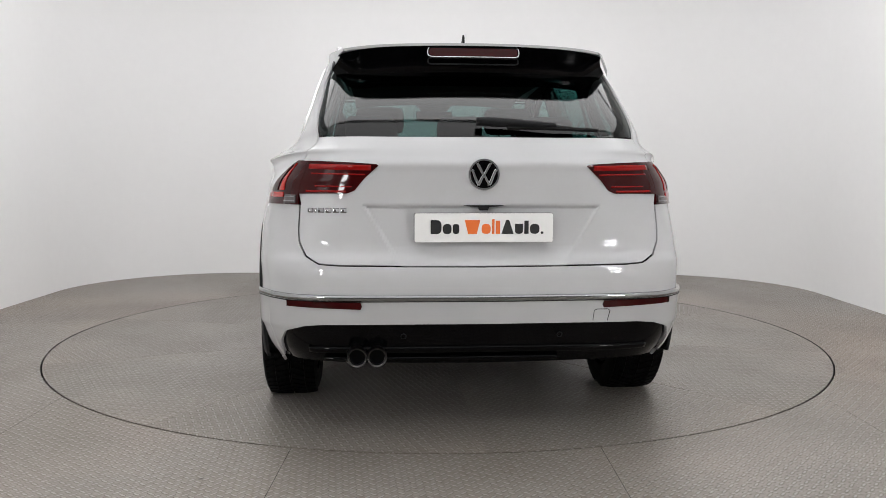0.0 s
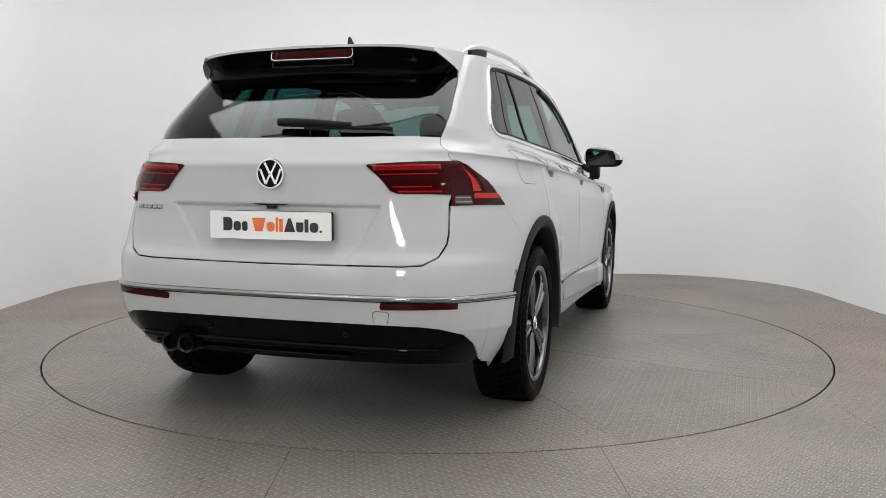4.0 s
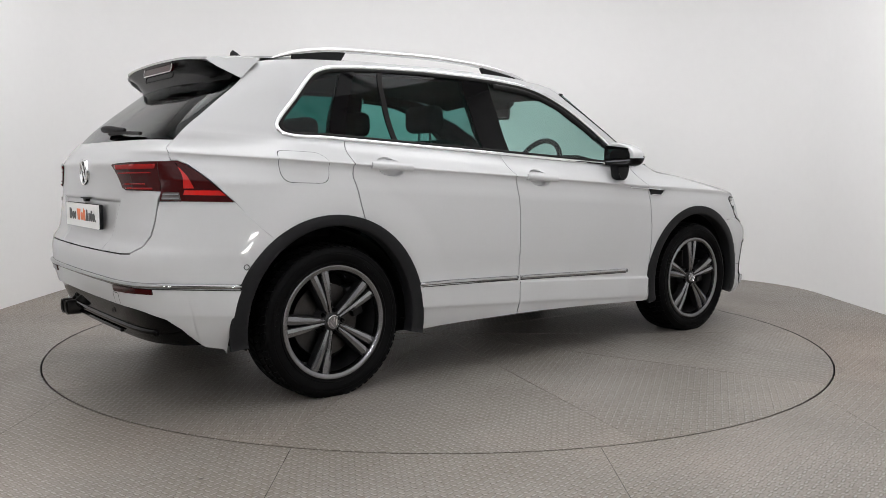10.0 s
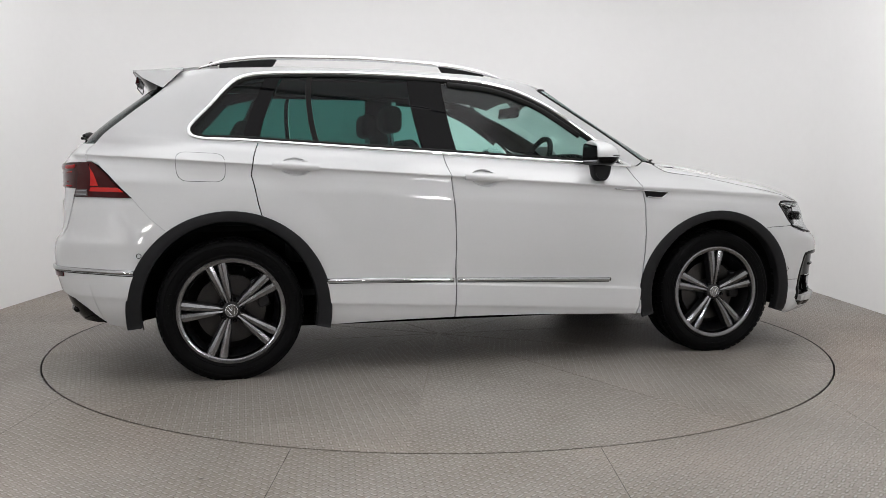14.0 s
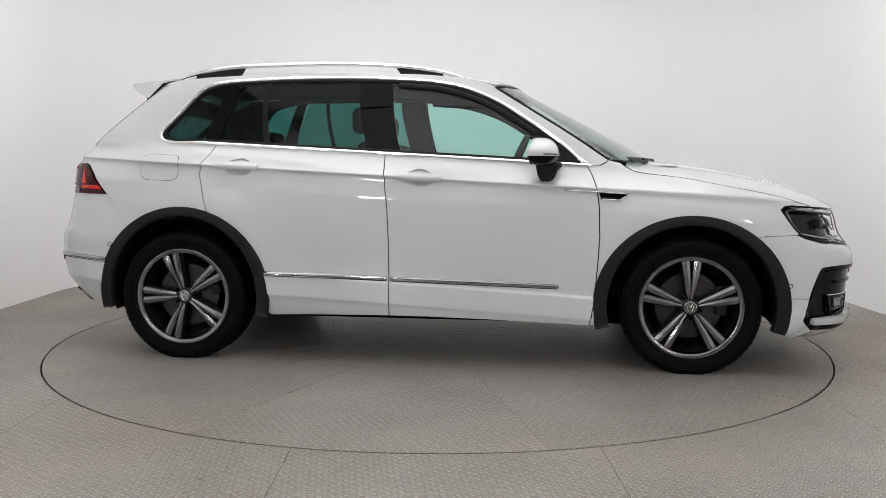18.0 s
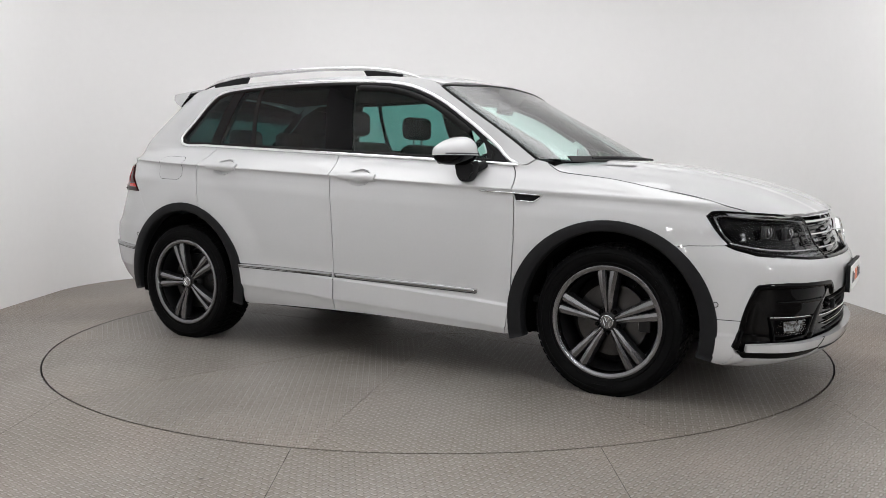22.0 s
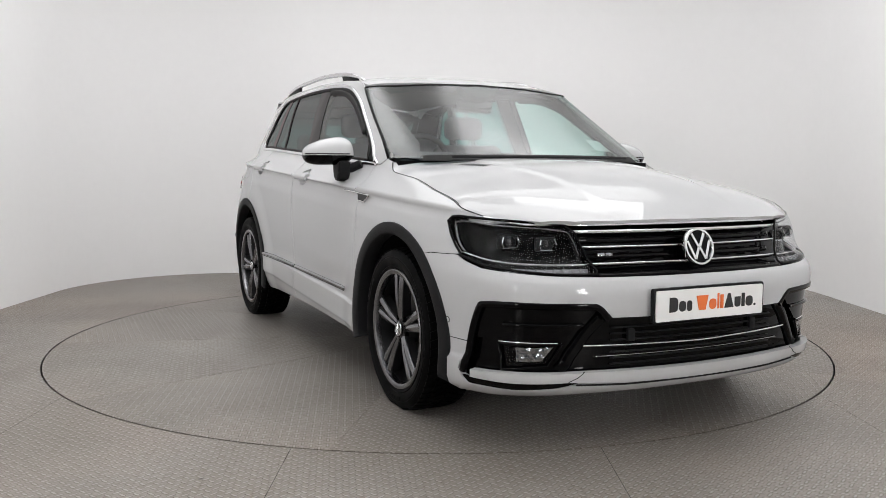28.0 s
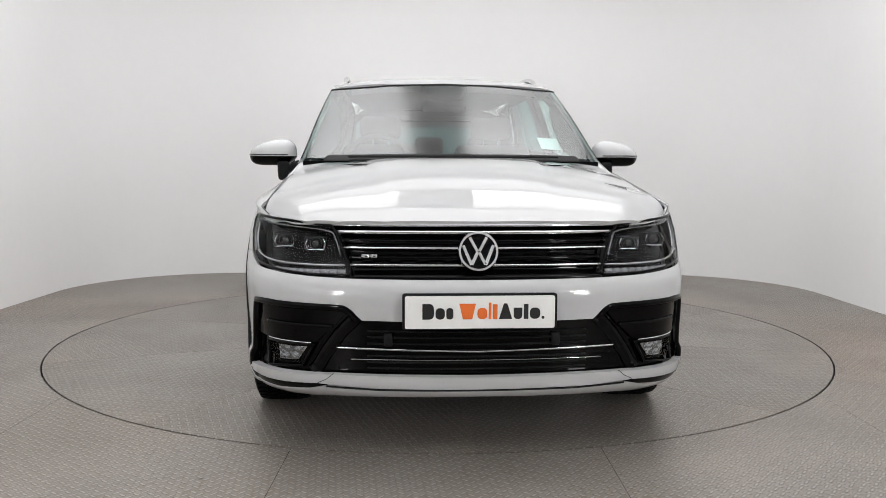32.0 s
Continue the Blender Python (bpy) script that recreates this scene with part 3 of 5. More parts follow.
# window band, in x, z
SCREEN_EDGE = [(0.925, 1.083), (0.80, 1.170), (0.675, 1.252), (0.50, 1.362), (0.33, 1.470)]
SEAM_T = [S(-1.615, 1.455), S(-1.673, 1.400), S(-1.76, 1.331), S(-1.86, 1.250), S(-1.955, 1.160), S(-2.0, 1.11), R(0.676, 1.064)]
SEAM_FINE = spline(SEAM_T, 6)
WIN_TOP = [(0.845, 1.052), (0.69, 1.165), (0.51, 1.292), (0.335, 1.400), (0.16, 1.472), (-0.02, 1.505), (-0.31, 1.524), (-0.72, 1.530), (-1.10, 1.517), (-1.26, 1.492),
           (-1.345, 1.43), (-1.42, 1.345), (-1.50, 1.262), (-1.525, 1.222), (-1.505, 1.188), (-1.44, 1.174)]


def build_side(sg):
    right = sg < 0
    # front wing
    wing = side(moved(SEAM_F, G)) + [S(0.885, 1.052), S(0.928, 1.078), S(0.985, 1.066), S(1.02, 1.040), S(1.075, 1.016), S(1.20, 1.000), S(1.331, 0.983), S(1.525, 0.945), S(1.65, 0.922), S(1.745, 0.902), S(1.84, 0.874), S(1.915, 0.852), S(1.815, 0.858), S(1.782, 0.855), S(1.760, 0.836), S(1.795, 0.785),
                                     S(1.86, 0.720), S(1.845, 0.712), S(1.70, 0.708), S(1.655, 0.702)]
    wing += arc(HUB_X, HUB_Z, ARCH, 48, 192, 18, ARCH_F)
    panel("front_wing", wing, PAINT, car, sg=sg, du=0.012, dv=0.012)
    # doors
    fd = side(moved(SEAM_B, G)) + [belt(x, 1.099) for x in (0.0, 0.3, 0.6)] + side(moved(SEAM_F, -G))[::-1] + [S(0.6, 0.245), S(0.3, 0.256), S(0.0, 0.262)]
    door = panel("front_door", fd, PAINT, car, sg=sg, du=0.0055, dv=0.006)
    rd = side(moved(SEAM_B, -G))[::-1] + [S(-0.5, 0.258), S(-0.845, 0.250)] + arc(HUB_X * -1, HUB_Z, ARCH, -10, 71, 12) + side(moved(SEAM_R, G)) + [belt(x, 1.099) for x in (-1.0, -0.7, -0.45)]
    rear_door = panel("rear_door", rd, PAINT, car, sg=sg, du=0.0055, dv=0.006)
    for who, x in ((door, -0.04), (rear_door, -1.02)):
        hz = 0.985 - TILT * x
        bar = lambda u, v: skin(u, v, -1, False)
        grip = rounded([(x - 0.118, hz - 0.010), (x + 0.112, hz - 0.016), (x + 0.112, hz + 0.010), (x - 0.075, hz + 0.016), (x - 0.118, hz + 0.012)], 0.008)
        panel("door_handle", side(grip), PAINT, who, "body-coloured bar handle", sg=sg, f=bar, lift=0.013, thick=0.012, du=0.006, dv=0.006)
    # body side with rear pillar, roof frame and windscreen pillar
    bs = side(SCREEN_EDGE) + [S(0.27, 1.500)]
    bs += [S(0.18, 1.520), S(-0.1, 1.545), S(-0.5, 1.557), S(-1.0, 1.553), S(-1.4, 1.532), S(-1.56, 1.512)]
    bs += [(u + 0.0018, z) for u, z in SEAM_FINE]
    bs += [S(-1.975, 1.064), S(-1.938, 1.046), S(-1.7848, 0.8905), S(-1.7045, 0.7952), S(-1.6375, 0.7358)]
    bs += arc(-HUB_X, HUB_Z, ARCH, 128, 71, 10) + side(moved(SEAM_R, -G)) + side(WIN_TOP[::-1])[1:] + [S(0.885, 1.058)]
    panel("body_side", bs, PAINT, car, sg=sg, du=0.010, dv=0.007)
    if right:
        flap = rounded([(-1.588, 1.110), (-1.357, 1.100), (-1.357, 0.966), (-1.577, 0.972)], 0.05)
        panel("fuel_flap_gap", side(rounded([(-1.590, 1.112), (-1.355, 1.102), (-1.355, 0.964), (-1.579, 0.970)], 0.05)), SEAL_AND_SHADE, car, sg=sg, thick=0, lift=0.0008)
        panel("fuel_flap", side(flap), PAINT, car, sg=sg, thick=0.001, lift=0.0016)
    # black arch claddings
    for cx in (HUB_X, -HUB_X):
        a0, a1 = (-17, 195) if cx > 0 else (-12, 189.5)
        verts, faces = [], []
        spec = ((0.007, -0.006), (0.006, 0.004), (0.002, 0.006), (-0.052, 0.007), (-0.062, 0.004), (-0.064, 0.002), (-0.064, -0.06))
        steps = 72
        for k in range(steps + 1):
            a = radians(a0 + (a1 - a0) * k / steps)
            for dr, up in spec:
                rz = (ARCH_F if cx > 0 else ARCH) + dr * (0.72 if math.sin(a) > 0 else 1.0)
                q = S(cx + (ARCH + dr) * math.cos(a), HUB_Z + rz * math.sin(a))
                p, wide = skin(*q, -1), skin(q[0], min(max(q[1], 0.56), 0.74), -1)
                verts.append((p.x, sg * (abs(wide.y) + 0.001 + up), p.z))
        m = len(spec)
        for k in range(steps):
            for j in range(m - 1):
                fc = (k * m + j, k * m + j + 1, (k + 1) * m + j + 1, (k + 1) * m + j)
                faces.append(fc if sg < 0 else fc[::-1])
        faces += [tuple(range(m)), tuple(range(steps * m, steps * m + m))[::-1]]
        raw("arch_cladding", verts, faces, BLACK_MATT, car, "grained black plastic wheel arch")
        bm = bmesh.new()
        prof = [(0.418, 0.84), (0.418, 0.80), (0.44, 0.62), (0.44, 0.52), (0.02, 0.50)]
        rows = []
        for r, y in prof:
            rows.append([bm.verts.new((cx + r * math.cos(radians(a)), sg * y, HUB_Z + r * math.sin(radians(a)))) for a in range(-12, 193, 6)])
        for p, q in zip(rows, rows[1:]):
            for k in range(len(p) - 1):
                bm.faces.new((p[k], p[k + 1], q[k + 1], q[k]))
        part("wheel_housing", smooth_bm(bm), DARK, car)
    # mouldings
    strip("door_moulding", [S(x, 0.478 - 0.050 * (x + 0.9) * 0.55) for x in np.linspace(-0.875, -0.215, 14)], 0.022, 0.008, CHROME_DARK, rear_door, "thin chrome strip", sg=sg, lift=0.001)
    # thin dark strips paint the shadow below the door mouldings
    for who, x0, x1 in ((rear_door, -0.87, -0.215), (door, -0.195, 0.67)):
        strip("moulding_shadow_line", [S(x, 0.4655 - 0.0275 * (x + 0.9)) for x in np.linspace(x0, x1, 8)], 0.004, 0.003, SEAL_AND_SHADE, who, sg=sg, lift=0.001)
    strip("door_moulding", [S(x, 0.478 - 0.050 * (x + 0.9) * 0.55) for x in np.linspace(-0.195, 0.68, 16)], 0.022, 0.008, CHROME_DARK, door, "thin chrome strip", sg=sg, lift=0.001)
    # window surround
    wt = spline([S(*p) for p in WIN_TOP], 4)
    strip("window_moulding", wt + [belt(x, 1.100) for x in (-1.3, -1.0, -0.7, -0.4, -0.1, 0.2, 0.5, 0.7)], 0.020, 0.008, CHROME, car, "bright chrome window surround", sg=sg, lift=0.001, closed=True)
    # glass
    qg = [S(-1.44, 1.190), S(-1.485, 1.205), S(-1.498, 1.228), S(-1.48, 1.262), S(-1.40, 1.345), S(-1.325, 1.43), S(-1.255, 1.475), S(-1.135, 1.497), S(-1.265, 1.183)]
    panel("quarter_window", qg, TINT, car, "fixed dark-tinted rear quarter glass", sg=sg, thick=0.004, lift=-0.004)
    rg1 = [S(-1.185, 1.180), S(-1.055, 1.502), S(-0.93, 1.507), S(-0.915, 1.168)]
    panel("rear_door_glass", rg1, TINT, rear_door, "dark-tinted glass", sg=sg, thick=0.004, lift=-0.004)
    rg2 = [S(-0.885, 1.166), S(-0.905, 1.507), S(-0.72, 1.510), S(-0.40, 1.508), S(-0.345, 1.140)]
    panel("rear_door_glass", rg2, TINT, rear_door, "dark-tinted glass", sg=sg, thick=0.004, lift=-0.004)
    fg = [S(-0.165, 1.130), S(-0.225, 1.500), S(-0.02, 1.486), S(0.15, 1.452), S(0.32, 1.382), S(0.49, 1.275), S(0.60, 1.196), S(0.665, 1.085)]
    panel("front_door_glass", fg, CLEAR, door, "green-tinted glass", sg=sg, thick=0.004, lift=-0.004)
    strip("wind_deflector", [S(x, z) for x, z in spline([(-0.19, 1.480), (0.0, 1.465), (0.15, 1.432), (0.32, 1.363), (0.48, 1.264), (0.55, 1.216)], 4)], 0.032, 0.012, SEAL_AND_SHADE, door, "smoked window deflector", sg=sg, lift=0.001)
    panel("mirror_triangle", [S(0.675, 1.083), S(0.615, 1.196), S(0.69, 1.150), S(0.80, 1.070)], BLACK_MATT, door, sg=sg, thick=0.01, lift=0.0)
    # black pillars
    panel("centre_pillar", [S(-0.345, 1.132), S(-0.405, 1.515), S(-0.225, 1.508), S(-0.165, 1.122)], BLACK_GLOSS, car, "gloss black door pillar", sg=sg, thick=0.01, lift=-0.002)
    panel("rear_pillar", [S(-1.265, 1.176), S(-1.13, 1.505), S(-1.055, 1.510), S(-1.185, 1.172)], BLACK_GLOSS, car, "gloss black pillar", sg=sg, thick=0.01, lift=-0.002)
    panel("window_divider", [S(-0.915, 1.160), S(-0.93, 1.512), S(-0.905, 1.512), S(-0.885, 1.158)], SEAL_AND_SHADE, rear_door, sg=sg, thick=0.01, lift=0.0)
    # seal between glass and chrome
    strip("window_seal", [S(x - 0.0, z) for x, z in spline([(0.70, 1.118), (0.60, 1.205), (0.50, 1.280), (0.33, 1.385), (0.16, 1.456), (-0.02, 1.490), (-0.31, 1.508), (-0.72, 1.515), (-1.10, 1.503), (-1.25, 1.480), (-1.33, 1.425), (-1.405, 1.342), (-1.485, 1.26), (-1.503, 1.225), (-1.488, 1.200), (-1.44, 1.186)], 4)]
          + [belt(x, 1.114) for x in (-1.3, -1.0, -0.7, -0.4, -0.1, 0.2, 0.5, 0.7)], 0.018, 0.004, SEAL_AND_SHADE, car, sg=sg, closed=True)
    # wing badge
    panel("wing_badge", side([(0.70, 0.934), (1.02, 0.910), (0.975, 0.876), (0.885, 0.882), (0.87, 0.918), (0.70, 0.925)]), BLACK_GLOSS, car, "small black wing trim with chrome edge", sg=sg, thick=0.004, lift=0.005)
    strip("badge_edge", side([(0.69, 0.930), (0.87, 0.922), (1.02, 0.911), (0.978, 0.877), (0.89, 0.883)]), 0.007, 0.008, CHROME, car, sg=sg, lift=0.002)
    # roof rail
    rail = []
    for x, z in ((-1.47, 1.536), (-1.385, 1.562), (-1.30, 1.580), (-1.13, 1.600), (-0.85, 1.608), (-0.59, 1.610), (-0.35, 1.603), (-0.19, 1.593), (-0.03, 1.572), (0.08, 1.549), (0.15, 1.528)):
        rail.append((x, sg * (0.575 - 0.02 * abs(x + 0.6)), z))
    line = spline(rail, 4)
    body = part("roof_rail", tube(line, [0.016 * min(1.0, 0.25 + 0.11 * k, 0.25 + 0.11 * (len(line) - 1 - k)) for k in range(len(line))], 10, 0.8), SATIN, car, "satin aluminium roof rail")
    for wedge in ([(-1.37, 1.560), (-1.25, 1.581), (-1.08, 1.592), (-1.12, 1.53), (-1.37, 1.53)], [(0.04, 1.553), (-0.08, 1.572), (-0.22, 1.586), (-0.18, 1.53), (0.04, 1.53)]):
        part("rail_foot", prism(wedge, 0.016, pose(0, sg * 0.563, 0), 0.002), BLACK_MATT, body)


for sgn in (-1, 1):
    build_side(sgn)


# ---- roof, bonnet, tailgate ----
ROOF_MID = curve((-1.86, 1.535), (-1.75, 1.548), (-1.4, 1.578), (-0.9, 1.592), (-0.4, 1.590), (0.0, 1.577), (0.25, 1.552), (0.36, 1.526), (0.428, 1.504))


def roof_at(x, y):
    k = abs(y) / 0.6
    return Vector((x, y, ROOF_MID(x) - 0.022 * k**2 - 0.024 * k**6))


def roof_edge(x):
    lo, hi = 0.3, 0.75
    for _ in range(20):
        mid = (lo + hi) / 2
        zr = roof_at(x, mid).z
        u, zp = S(x, zr)
        if -skin(u, zp).y > mid:
            lo = mid
        else:
            hi = mid
    return lo


def build_roof():
    xs = [0.33, 0.2, 0.1, -0.2, -0.6, -1.0, -1.3, -1.55]
    edge = [(x, min(roof_edge(x), 0.612)) for x in xs]
    poly = [(0.385, -0.5), (0.418, -0.3), (0.428, 0.0), (0.418, 0.3), (0.385, 0.5)] + edge + [(x, -y) for x, y in edge[::-1]]
    panel("roof", poly, PAINT, car, f=roof_at, du=0.04, dv=0.03, thick=0.01, sg=-1)
    # shark fin aerial
    part("aerial", prism([(-0.09, 0), (0.10, 0), (0.05, 0.012), (-0.03, 0.062), (-0.06, 0.078), (-0.075, 0.06)], 0.012, pose(-1.36, 0, 1.577) @ Matrix.Diagonal((0.8, 0.8, 0.8, 1)), 0.006), BLACK_MATT, car, "black fin aerial")


HOOD_MID = curve((0.9, 1.098), (1.05, 1.092), (1.25, 1.078), (1.5, 1.048), (1.75, 1.000), (1.95, 0.940), (2.06, 0.894), (2.13, 0.864), (2.155, 0.846), (2.167, 0.836), blur=0.06)
HOOD_LINE = ((0.9, 1.082), (0.985, 1.067), (1.02, 1.042), (1.075, 1.018), (1.20, 1.002), (1.331, 0.985), (1.525, 0.947), (1.65, 0.924), (1.745, 0.904), (1.84, 0.876), (1.915, 0.854))
HOOD_EDGE = curve(*HOOD_LINE, (2.0, 0.842), (2.2, 0.826), blur=0.008)
HOOD_EDGE_SOFT = curve(*HOOD_LINE, (2.0, 0.842), (2.2, 0.826), blur=0.07)
HOOD_W = curve(*[(x, abs(skin(*S(x, z)).y)) for x, z in HOOD_LINE], (2.2, 0.77), blur=0.008)
HOOD_W_SOFT = curve(*[(x, abs(skin(*S(x, z)).y)) for x, z in HOOD_LINE], (2.2, 0.77), blur=0.08)
HOOD_NOSE = curve((0.0, 2.167), (0.3, 2.152), (0.5, 2.128), (0.62, 2.08), (0.70, 2.01), (0.77, 1.92), (0.80, 1.83), (0.86, 1.74), blur=0.05)


def hood_at(x, y):
    k = abs(y) / HOOD_W_SOFT(x)
    near = min(1.0, abs(y) / HOOD_W(x)) ** 14
    e = min(1.0, max(0.0, (2.08 - x) / 0.55))
    a = min(k, 1.05) ** 2.6 * e * e * (3 - 2 * e)
    nose = HOOD_NOSE(abs(y))
    xe = 2.167 - (nose - x) * (2.167 - 1.0) / (nose - 1.0)
    z = HOOD_MID(xe) * (1 - a) + (HOOD_EDGE(x) * near + HOOD_EDGE_SOFT(x) * (1 - near)) * a
    # two raised lines that run from the windscreen to the grille
    line = 0.41 - 0.10 * (x - 1.1)
    z += 0.009 * (0.3 + 0.7 * e) * (1 / (1 + math.exp(-(line - abs(y)) / 0.010)) - 0.5)
    return Vector((x, y, z))


def build_bonnet():
    edge = [(x, HOOD_W(x) - G) for x in (0.99, 1.02, 1.075, 1.13, 1.2, 1.331, 1.45, 1.6, 1.70, 1.78, 1.86, 1.91)]
    nose = [(2.0, 0.695), (2.07, 0.618), (2.118, 0.50), (2.144, 0.30), (2.160, 0.0)]
    back = [(0.965, 0.70), (1.055, 0.55), (1.14, 0.3), (1.172, 0.0)]
    poly = edge + nose + [(x, -y) for x, y in nose[-2::-1]] + [(x, -y) for x, y in edge[::-1]] + [(x, -y) for x, y in back[:-1]] + back[::-1]
    panel("bonnet", poly, PAINT, car, f=hood_at, du=0.02, dv=0.008, thick=0.015, turn=False)
    # scuttle and wipers
    raw("scuttle", [(0.98, -0.62, 1.052), (0.98, 0.62, 1.052), (1.32, 0.45, 1.052), (1.32, -0.45, 1.052)], [(0, 1, 2, 3)], DARK, car)
    for y0, y1 in ((-0.50, 0.02), (-0.02, 0.50)):
        path = []
        for k in range(9):
            q = F(y0 + (y1 - y0) * k / 8, 1.078)
            path.append(skin(*q) + normal_at(skin, *q) * 0.014)
        part("front_wiper", tube(path, 0.006, 6), BLACK_MATT, car)
    # dark strip painting the shadow inside the bonnet gap
    for sg in (-1, 1):
        strip("bonnet_gap_shade", spline([S(x, z) for x, z in HOOD_LINE[1:]], 4), 0.004, 0.001, SEAL_AND_SHADE, car, sg=sg, lift=0.0012)


def build_windscreen():
    edge = [(u + 0.006, z) for u, z in side(SCREEN_EDGE)]
    top = [F(y, 1.468 + 0.035 * (1 - (y / 0.6) ** 2)) for y in (0.5, 0.3, 0.0, -0.3, -0.5)]
    left = [(4 - u, z) for u, z in edge]
    bot = [(u, z) for u, z in (F(-0.62, 1.085), F(-0.3, 1.088), F(0.0, 1.09), F(0.3, 1.088), F(0.62, 1.085))]
    panel("windscreen", edge + top + left[::-1] + bot, SCREEN, car, "green-tinted windscreen", thick=0.006, lift=-0.002, du=0.02)
    band = edge + top + left[::-1]
    strip("windscreen_seal", band, 0.013, 0.003, SEAL_AND_SHADE, car, lift=-0.001)
    strip("glass_border", bot, 0.05, 0.0012, SEAL_AND_SHADE, car, lift=-0.001)


def build_tailgate():
    up = [(u - 0.0018, z) for u, z in SEAM_FINE[25:]]
    low = [R(0.676, 1.055), R(0.684, 0.90), R(0.690, 0.80), R(0.686, 0.755), R(0.662, 0.708), R(0.612, 0.680), R(0.54, 0.675), R(0.27, 0.672), R(0.0, 0.670)]
    rightside = up + low

    def mirror(pts):
        return [(-4 - u, z) for u, z in pts]
    poly = rightside + mirror(rightside[:-1])[::-1] + [R(-0.3, 1.150), R(0.0, 1.150), R(0.3, 1.150)]
    gate = panel("tailgate", poly, PAINT, car, du=0.009, dv=0.008)
    # rear glass
    ge = [(u - 0.0022, z) for u, z in SEAM_FINE[24::-1]]
    glassp = ge + [R(0.3, 1.470), R(0.0, 1.475), R(-0.3, 1.470)] + mirror(ge)[::-1] + [R(-0.3, 1.156), R(0.0, 1.156), R(0.3, 1.156)]
    panel("rear_window", glassp, REAR, gate, "dark-tinted heated rear glass", thick=0.002, lift=-0.007, du=0.02)
    for sg in (-1, 1):
        strip("glass_border", [(u - 0.030, z) for u, z in ge], 0.05, 0.0012, SEAL_AND_SHADE, gate, sg=sg, lift=-0.010)
    return gate


build_roof()
build_bonnet()
build_windscreen()
gate = build_tailgate()


# ---- bumpers ----
def mirror_f(pts):
    return [(4 - u, z) for u, z in pts]


def mirror_r(pts):
    return [(-4 - u, z) for u, z in pts]


def build_rear_bumper():
    top = [S(-1.638, 0.735), S(-1.705, 0.7945), S(-1.785, 0.889), S(-1.80, 0.889), S(-1.95, 0.893), R(0.692, 0.893), R(0.692, 0.85), R(0.696, 0.80), R(0.692, 0.752), R(0.667, 0.703), R(0.615, 0.674), R(0.54, 0.669), R(0.27, 0.666), R(0.0, 0.664)]
    bot = [R(0.0, 0.447), R(0.35, 0.448), R(0.60, 0.447), R(0.67, 0.440), S(-2.06, 0.412), S(-2.00, 0.365), S(-1.905, 0.282), S(-1.83, 0.266)]
    arch_r = arc(-HUB_X, HUB_Z, ARCH, 192, 128, 12)
    poly = top[:-1] + mirror_r(top)[::-1] + mirror_r(arch_r)[::-1] + mirror_r(bot)[::-1][:-1] + bot + arch_r
    b = panel("rear_bumper", poly, PAINT, car, du=0.006, dv=0.008)
    dif = [R(0.0, 0.452), R(0.35, 0.453), R(0.60, 0.452), R(0.68, 0.446), S(-2.055, 0.416), S(-1.995, 0.369), S(-1.89, 0.280)]
    low = [S(-1.895, 0.278), S(-1.98, 0.276), R(0.70, 0.278), R(0.55, 0.278), R(0.3, 0.272), R(0.0, 0.268)]
    panel("diffuser", dif[::-1] + mirror_r(dif)[1:] + mirror_r(low) + low[::-1][1:], BLACK_GLOSS, b, "gloss black lower valance", lift=-0.014, thick=0.03, du=0.006, dv=0.008)
    strip("valance_lip", [R(y, 0.335) for y in np.linspace(0.66, -0.66, 25)], 0.03, 0.012, BLACK_GLOSS, b, lift=-0.014)
    for y in (0.30, -0.30):
        strip("parking_sensor", [R(y + 0.010 * math.cos(a), 0.395 + 0.010 * math.sin(a)) for a in np.linspace(0, 2 * math.pi, 13)[:-1]], 0.0035, 0.002, BLACK_MATT, b, lift=-0.010, closed=True)
    strip("valance_ledge", [R(y, 0.302) for y in np.linspace(0.30, -0.60, 25)], 0.016, 0.016, BLACK_GLOSS, b, lift=-0.012)
    rear_strip = [S(-1.785, 0.536), S(-1.95, 0.547), S(-2.05, 0.552)] + [R(y, 0.553 - 0.003 * (1 - abs(y))) for y in (0.78, 0.7, 0.5, 0.25, 0.0)]
    strip("bumper_moulding", rear_strip + mirror_r(rear_strip[:-1])[::-1], 0.022, 0.012, CHROME_DARK, b, "chrome strip across the bumper", lift=0.002)
    # raised dark strip, painted shade under the bumper moulding
    strip("bumper_shade_line", [(u, z - 0.0135) for u, z in rear_strip + mirror_r(rear_strip[:-1])[::-1]], 0.004, 0.002, SEAL_AND_SHADE, b, lift=0.001)
    for m in (1, -1):
        pl = [R(0.735, 0.538), R(0.735, 0.517), R(0.46, 0.509), R(0.455, 0.520), R(0.46, 0.535)]
        panel("reflector", pl, RED_DARK, b, "red reflector strip", sg=-1 if m > 0 else 1, lift=0.006, thick=0.008)
    for y in (0.475, 0.400):
        t = part("exhaust_pipe", lathe([(0.030, 0.0), (0.036, -0.004), (0.038, 0.004), (0.038, 0.12), (0.030, 0.12), (0.030, 0.0)], 32, pose(-2.155, y, 0.322, 0, 0, -90)), PIPE, car, "round dark steel twin tailpipe")
        part("bore", lathe([(0, 0.03), (0.030, 0.03)], 24, pose(-2.155, y, 0.322, 0, 0, -90)), DARK, t)


